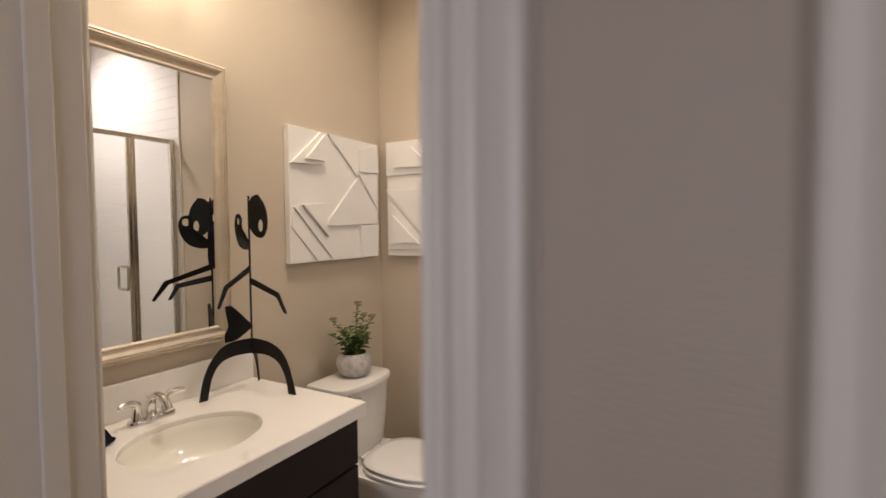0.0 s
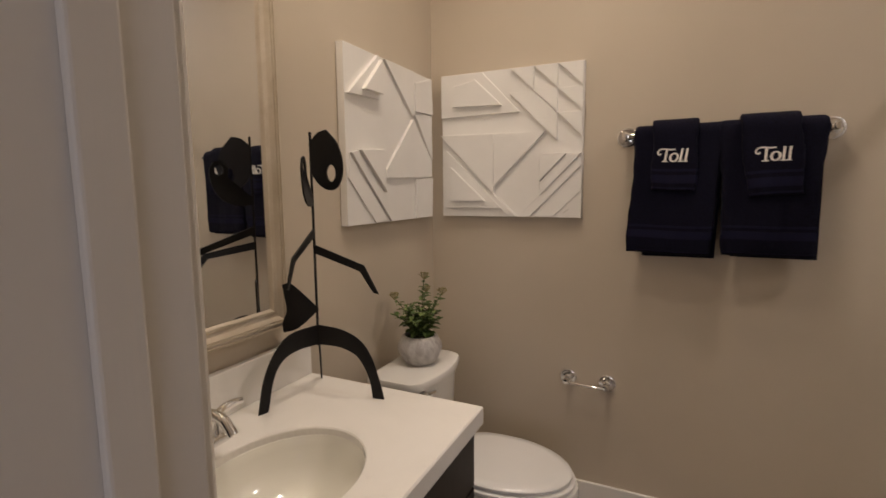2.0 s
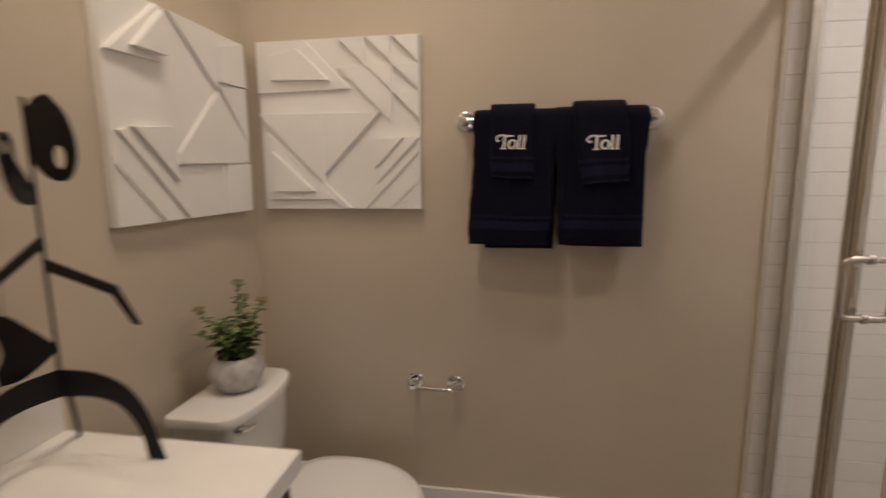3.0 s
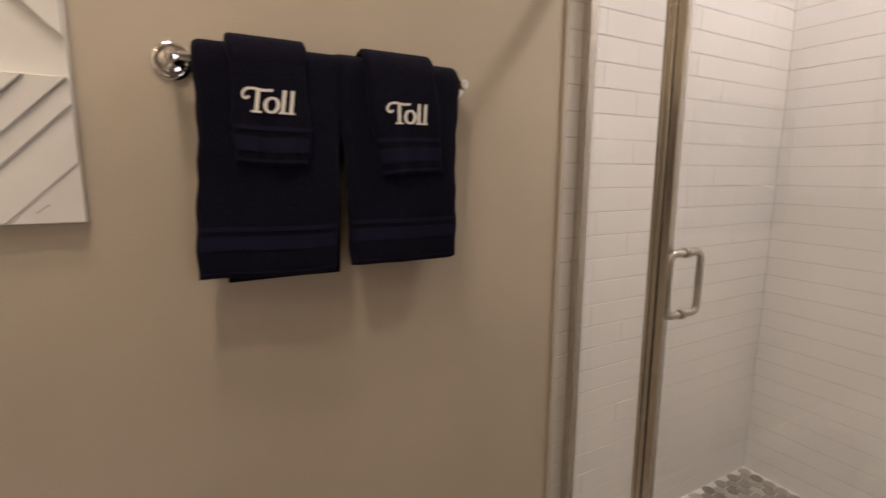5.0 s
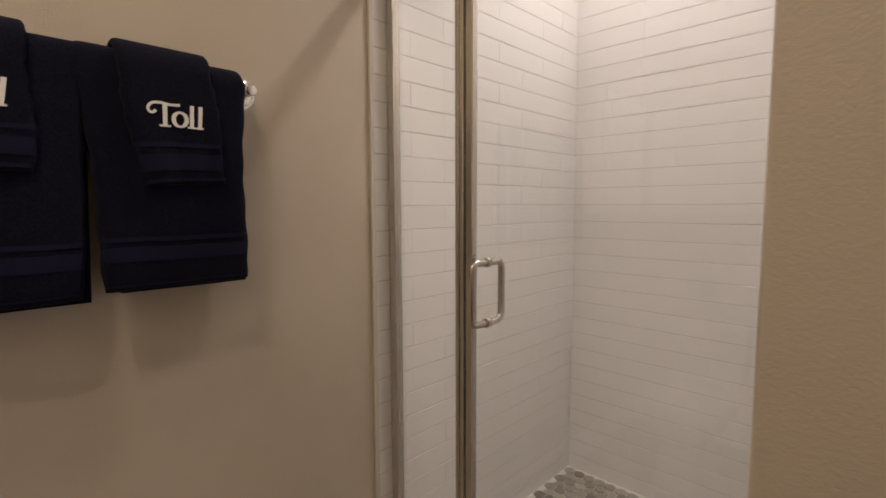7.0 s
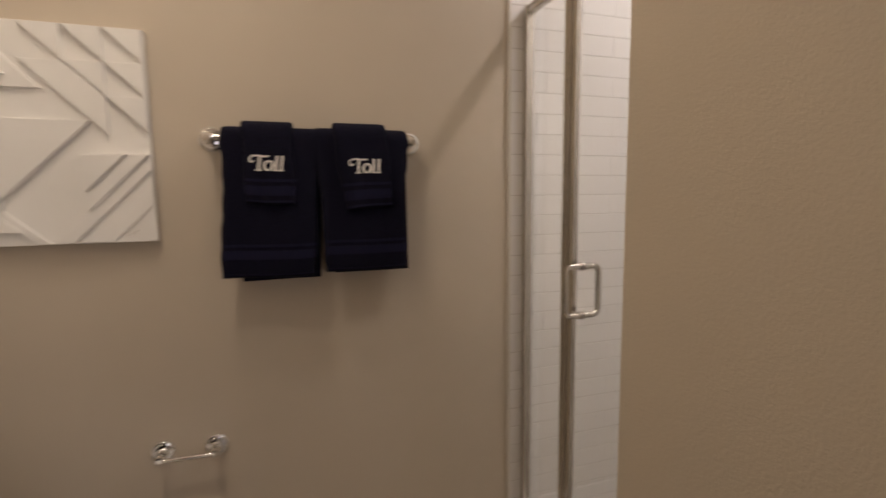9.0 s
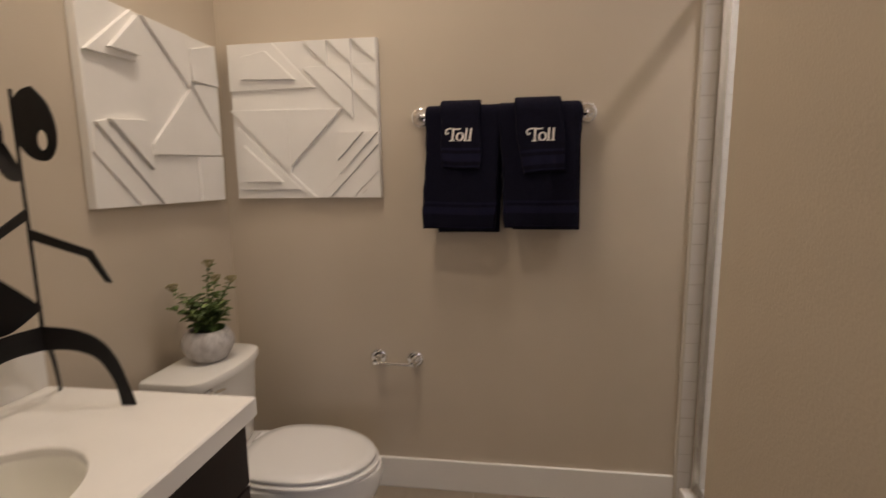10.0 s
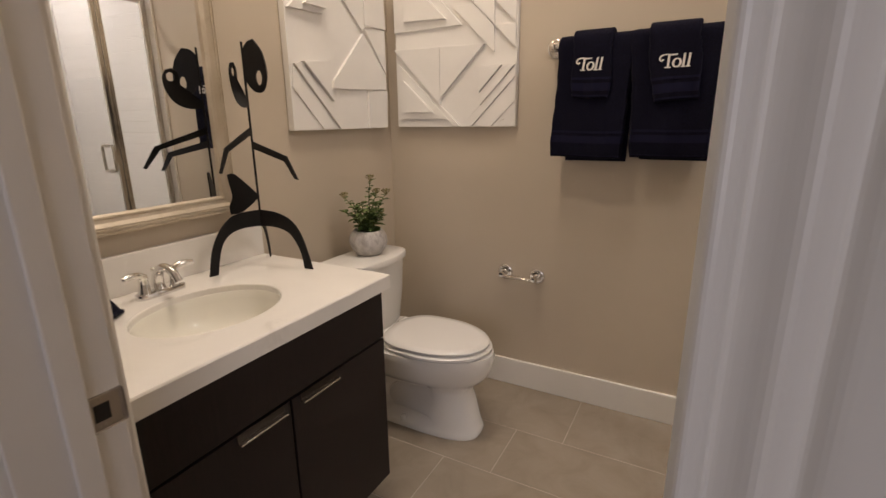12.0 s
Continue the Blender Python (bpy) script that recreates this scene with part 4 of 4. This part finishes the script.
def drape(x0, x1, z_front, z_back, gap, thick, seed, skew=0.0, lean=0.0, flare=0.0, top=0.0):
    """A folded towel hung over the bar: an outline across the bar, swept along it with soft waves."""
    rr = random.Random(seed)
    ph = [rr.uniform(0, 6.28) for _ in range(6)]
    r0 = 0.010 + gap
    sect = []
    nf = 22
    for i in [0, 0.2, 0.5, *range(1, nf + 1)]:
        sect.append((-1, i / nf))            # front face, bottom to top
    for i in range(1, 8):
        sect.append((0, i / 8))              # over the bar
    nb = 8
    for i in range(nb + 1):
        sect.append((1, i / nb))             # back, top to bottom
    us = [0.0, 0.006, 0.018, 0.04, 0.08] + [0.14 + 0.06 * k for k in range(13)] + [0.92, 0.96, 0.982, 0.994, 1.0]
    cols = len(us) - 1
    bm = bmesh.new()

    def place(side, t, u, off):
        edge = min(max(min(u, 1 - u), 0.0) / 0.05, 1.0)
        off = off * (0.25 + 0.75 * math.sqrt(max(0.0, 1 - (1 - edge) ** 2)))
        if side == -1 and t < 0.04:
            off *= 0.5 + 0.5 * math.sqrt(max(0.0, 1 - (1 - t / 0.04) ** 2))
        x = x0 + (x1 - x0) * u
        zf = z_front + skew * (u - 0.5) + 0.0018 * math.sin(5 * u + ph[0])
        wob = 0.005 * math.sin(6.5 * u + ph[1]) + 0.003 * math.sin(15 * u + ph[2])
        if side == -1:
            z = zf + (BAR_Z + top - zf) * t
            d = 1 - t
            y = BAR_Y - r0 - off - wob * d - 0.006 * d * math.sin(math.pi * t)
            x += lean * d + flare * d * (u - 0.5) + 0.0045 * math.sin(6 * t + ph[3] + 3 * u) * abs(2 * u - 1) ** 3 + 0.0016 * math.sin(31 * t + ph[5]) * abs(2 * u - 1) ** 6
        elif side == 0:
            a = math.pi * t
            z = BAR_Z + top + (r0 + off) * math.sin(a)
            y = BAR_Y - (r0 + off) * math.cos(a)
        else:
            z = BAR_Z + top + (z_back - 0.3 * skew * (u - 0.5) - BAR_Z - top) * t
            y = BAR_Y + r0 + off + 0.002 * t * math.sin(7 * u + ph[4])
            x += lean * t * 0.6 + 0.055 * t * (1 - u)
        y = min(y, -0.008)
        return Vector((x, y, z))
    outer = [[place(s, t, u, thick) for u in us] for s, t in sect]
    inner = [[place(s, t, u, 0.0) for u in us] for s, t in sect]
    vo = [[bm.verts.new(p) for p in row] for row in outer]
    vi = [[bm.verts.new(p) for p in row] for row in inner]
    fs = []
    R, C = len(sect), cols
    for i in range(R - 1):
        for j in range(C):
            fs.append(bm.faces.new((vo[i][j], vo[i][j + 1], vo[i + 1][j + 1], vo[i + 1][j])))
            fs.append(bm.faces.new((vi[i][j], vi[i + 1][j], vi[i + 1][j + 1], vi[i][j + 1])))
        fs.append(bm.faces.new((vo[i][0], vo[i + 1][0], vi[i + 1][0], vi[i][0])))
        fs.append(bm.faces.new((vo[i][C], vi[i][C], vi[i + 1][C], vo[i + 1][C])))
    for i in (0, R - 1):
        for j in range(C):
            fs.append(bm.faces.new((vo[i][j], vi[i][j], vi[i][j + 1], vo[i][j + 1])))
    bmesh.ops.recalc_face_normals(bm, faces=fs)

    def strip(t0, t1, proud, u0=0.0, u1=1.0):
        """A woven band lying on the front face."""
        b2 = bmesh.new()
        grid = []
        for t in (t0, (t0 + t1) / 2, t1):
            grid.append([b2.verts.new(place(-1, t, u, thick + proud)) for u in us])
        back = []
        for t in (t0, (t0 + t1) / 2, t1):
            back.append([b2.verts.new(place(-1, t, u, thick - 0.001)) for u in us])
        ff = []
        for i in range(2):
            for j in range(cols):
                ff.append(b2.faces.new((grid[i][j], grid[i][j + 1], grid[i + 1][j + 1], grid[i + 1][j])))
                ff.append(b2.faces.new((back[i][j], back[i + 1][j], back[i + 1][j + 1], back[i][j + 1])))
            ff.append(b2.faces.new((grid[i][0], grid[i + 1][0], back[i + 1][0], back[i][0])))
            ff.append(b2.faces.new((grid[i][-1], back[i][-1], back[i + 1][-1], grid[i + 1][-1])))
        for i in (0, 2):
            for j in range(cols):
                ff.append(b2.faces.new((grid[i][j], back[i][j], back[i][j + 1], grid[i][j + 1])))
        bmesh.ops.recalc_face_normals(b2, faces=ff)
        return b2
    return bm, strip, place, thick


def wordmark(parent, place, thick, t_mid, u_mid, width, height, span, drop):
    """Cream embroidered marks: a swash bar on a stem, a ring and two slanted bars."""
    def put(b, x, z):
        dx = x * width + 0.16 * z * height
        return place(-1, t_mid + z * height / drop, u_mid + dx / span, thick) + Vector((0, -0.0006, 0))

    def stroke(pts, ws):
        bm = bmesh.new()
        fr, bk = [], []
        for i, (x, z) in enumerate(pts):
            a, b = pts[max(i - 1, 0)], pts[min(i + 1, len(pts) - 1)]
            d = Vector(((b[0] - a[0]) * width, (b[1] - a[1]) * height)).normalized()
            nx, nz = -d.y * ws[i], d.x * ws[i]
            c = put(bm, x, z)
            fr.append((c + Vector((nx, -0.0014, nz)), c + Vector((-nx, -0.0014, -nz))))
            bk.append((c + Vector((nx, 0.0012, nz)), c + Vector((-nx, 0.0012, -nz))))
        F = [(bm.verts.new(a), bm.verts.new(b)) for a, b in fr]
        B = [(bm.verts.new(a), bm.verts.new(b)) for a, b in bk]
        fs = []
        for i in range(len(pts) - 1):
            fs.append(bm.faces.new((F[i][0], F[i][1], F[i + 1][1], F[i + 1][0])))
            fs.append(bm.faces.new((B[i][0], B[i + 1][0], B[i + 1][1], B[i][1])))
            fs.append(bm.faces.new((F[i][0], F[i + 1][0], B[i + 1][0], B[i][0])))
            fs.append(bm.faces.new((F[i][1], B[i][1], B[i + 1][1], F[i + 1][1])))
        fs.append(bm.faces.new((F[0][0], B[0][0], B[0][1], F[0][1])))
        fs.append(bm.faces.new((F[-1][0], F[-1][1], B[-1][1], B[-1][0])))
        bmesh.ops.recalc_face_normals(bm, faces=fs)
        return bm
    k = height
    sw = [(-0.36, 0.16), (-0.40, 0.06), (-0.46, 0.10), (-0.48, 0.26), (-0.42, 0.44), (-0.28, 0.49), (-0.12, 0.44), (0.06, 0.46)]
    marks = [stroke([tuple(p) for p in [q[:2] for q in smooth_path([(x, z, 0) for x, z in sw], 4)]], [k * 0.055] * 29),
             stroke([(-0.20, 0.44), (-0.20, 0.0), (-0.20, -0.46)], [k * 0.085] * 3), stroke([(-0.30, -0.46), (-0.10, -0.46)], [k * 0.04] * 2),
             stroke([(0.065 + 0.115 * math.sin(radians(a)), -0.15 + 0.30 * math.cos(radians(a))) for a in range(0, 361, 15)], [k * (0.045 + 0.04 * abs(math.sin(radians(a)))) for a in range(0, 361, 15)]),
             stroke([(0.275, 0.5), (0.275, 0.0), (0.275, -0.46)], [k * 0.08] * 3), stroke([(0.20, -0.46), (0.35, -0.46)], [k * 0.04] * 2),
             stroke([(0.43, 0.5), (0.43, 0.0), (0.43, -0.46)], [k * 0.08] * 3), stroke([(0.36, -0.46), (0.50, -0.46)], [k * 0.04] * 2)]
    for b in marks:
        part("embroidery", b, THREAD, parent, "raised cream embroidery")


for i, (x0, x1, zf, zb, skew, lean, sd) in enumerate(((0.848, 1.142, 1.150, 1.136, -0.004, -0.024, 3), (1.117, 1.424, 1.156, 1.146, 0.002, 0.009, 8))):
    tw = thing("bath_towel", "folded navy terry bath towel with woven bands hung over the bar", "towel", group="navy towels on the bar")
    bm, strip, place, th = drape(x0, x1, zf, zb, 0.004 if i == 0 else 0.007, 0.020, sd, skew, lean, -0.020 if i == 0 else -0.044)
    part("cloth", bm, NAVY, tw, smooth=True)
    for a, b in ((0.135, 0.20), (0.225, 0.245), (0.02, 0.03)):
        part("woven_band", strip(a, b, 0.0012), BAND, tw)
for i, (x0, x1, zf, zb, lean, sk, sd) in enumerate(((0.907, 1.058, 1.380, 1.37, 0.002, -0.008, 11), (1.180, 1.348, 1.362, 1.37, 0.026, 0.014, 15))):
    ht = thing("hand_towel", "small navy terry hand towel with cream embroidery over the bath towel", "towel", group="navy towels on the bar")
    bm, strip, place, th = drape(x0, x1, zf, zb, 0.0250 if i == 0 else 0.0280, 0.013, sd, sk, lean, -0.01, top=0.004)
    part("cloth", bm, NAVY, ht, smooth=True)
    for a, b in ((0.13, 0.27), (0.33, 0.37), (0.03, 0.06)):
        part("woven_band", strip(a, b, 0.0012), BAND, ht)
    wordmark(ht, place, th, 0.60, 0.45 if i == 0 else 0.50, 0.106, 0.046, x1 - x0, BAR_Z + 0.004 - zf)

# ---- tiles, last ----
TP, TL, GAP = 0.0776, 0.305, 0.0025
_tiles = {}


def tile_mesh(w, h, d=0.008):
    key = (round(w, 4), round(h, 4), d)
    if key not in _tiles:
        e = 0.0009
        bm = bmesh.new()
        lo = [(-w / 2, 0, -h / 2), (w / 2, 0, -h / 2), (w / 2, 0, h / 2), (-w / 2, 0, h / 2)]
        mid = [(x, -d + e, z) for x, _, z in lo]
        hi = [(x - math.copysign(0.0002, x), -d, z - math.copysign(e, z)) for x, _, z in lo]
        add_loft(bm, [lo, mid, hi])
        _tiles[key] = link_mesh("tile", bm, TILE)
    return _tiles[key]


rt = random.Random(5)


def tile_wall(name, length, m, label, z_top=CEIL):
    """Running-bond subway tiles on a grout bed; local x runs along the wall and the face looks along local -y."""
    w = thing(name, label, "tiled wall", m, **ST)
    part("grout_bed", box((0, -0.0068, 0), (length, 0, z_top)), GROUT, w)
    rows = int(math.ceil(z_top / TP))
    for r in range(rows):
        z0, z1 = r * TP, min((r + 1) * TP, z_top)
        xs = [0.0]
        x = (TL * 0.5 if r % 2 else TL)
        while x < length - 0.02:
            xs.append(x)
            x += TL
        xs.append(length)
        for a, b in zip(xs, xs[1:]):
            piece("tile", tile_mesh(b - a - 0.0004, z1 - z0 - GAP), w, ((a + b) / 2, rt.uniform(-0.0003, 0.0003), (z0 + z1) / 2), (rt.uniform(-0.002, 0.002), 0, rt.uniform(-0.0004, 0.0004)))
    return w


tile_wall("shower_wall_north", XB + 0.008 - XT, pose(XT, 0, 0), "glossy white subway tile shower wall")
tile_wall("shower_wall_east", -YS - 0.008, pose(XB + 0.01, -0.009, 0, 0, 0, -90), "glossy white subway tile shower wall")
tile_wall("shower_wall_south", XB - XT, pose(XB, YS, 0, 0, 0, 180), "glossy white subway tile shower wall")
bm = box((XT - 0.013, -0.0110, 0.0), (XT, 0.0, CEIL), 0.003)
solid("bullnose_trim", bm, EDGE, "cream ceramic bullnose edge beside the shower tiles", "trim", **ST)

# hex floor of the shower
shower_floor = thing("shower_floor", "grey marble hexagon mosaic shower floor", "floor", **ST)
part("grout_bed", box((XT + 0.130, YS, -0.05), (XB, 0, 0.010)), HEXGROUT, shower_floor)
HW = 0.052
hr = HW / math.sqrt(3)


def hexagon(bm, cx, cy):
    r1, r2 = hr - 0.0024, hr - 0.0034
    rings6 = [[(cx + r * math.sin(math.pi / 3 * i), cy + r * math.cos(math.pi / 3 * i), z) for i in range(6)] for r, z in ((r1, -0.003), (r1, 0.0008), (r2, 0.0018))]
    add_loft(bm, rings6)
    return bm


hex_me = link_mesh("hex_tile", hexagon(bmesh.new(), 0, 0), HEX)
spots = []
row = 0
x = XB - 0.012 - hr
while x > XT + 0.130 + hr:
    y = -0.012 - HW / 2 - (HW / 2 if row % 2 else 0)
    while y > YS + HW / 2 + 0.01:
        spots.append((x, y))
        y -= HW
    x -= hr * 1.5
    row += 1
turn_hex = math.pi / 2
for x, y in spots[:300]:
    piece("hex_tile", hex_me, shower_floor, (x, y, 0.012), (0, 0, turn_hex))
bm = bmesh.new()
for x, y in spots[300:]:
    r1, r2 = hr - 0.0024, hr - 0.0034
    add_loft(bm, [[(x + r * math.cos(math.pi / 3 * i), y + r * math.sin(math.pi / 3 * i), z) for i in range(6)] for r, z in ((r1, 0.009), (r1, 0.0128), (r2, 0.0138))])
tagged(part("hex_tiles", bm, HEX, shower_floor), kind="stuff")

# floor tiles, 12 by 24 inches, each row set back by a third
PW, PL, FG = 0.2965, 0.6, 0.0032
_ft = {}
r = 0
y1 = -0.060 + PW
while y1 > YH + 0.06:
    y0 = y1 - PW
    ya, yb = max(y0, YH + 0.06), min(y1, 0.0)
    if r == 0:          # the first course is cut to run up to the wall
        y1, r = y0, 1
        continue
    if r == 1:
        yb = 0.0
    x = 1.22 - 0.2 * r - PL
    while x > WX:
        x -= PL
    while x < XT:
        a, b = max(x, WX), min(x + PL, XT + 0.008 if yb > YS else XS)
        if b - a > 0.02 and yb - ya > 0.01:
            key = (round(b - a, 3), round(yb - ya, 3))
            if key not in _ft:
                w, h = b - a - FG, yb - ya - FG
                e = 0.0015
                bm = bmesh.new()
                add_loft(bm, [[(sx * (w / 2 - k), sy * (h / 2 - k), z) for sx, sy in ((-1, -1), (1, -1), (1, 1), (-1, 1))] for k, z in ((0, -0.006), (0, -0.0012), (e, 0.0))])
                _ft[key] = link_mesh("floor_tile", bm, FLOORTILE)
            piece("floor_tile", _ft[key], floor, ((a + b) / 2, (ya + yb) / 2, rt.uniform(-0.0003, 0.0)))
        x += PL
    y1 = y0
    r += 1
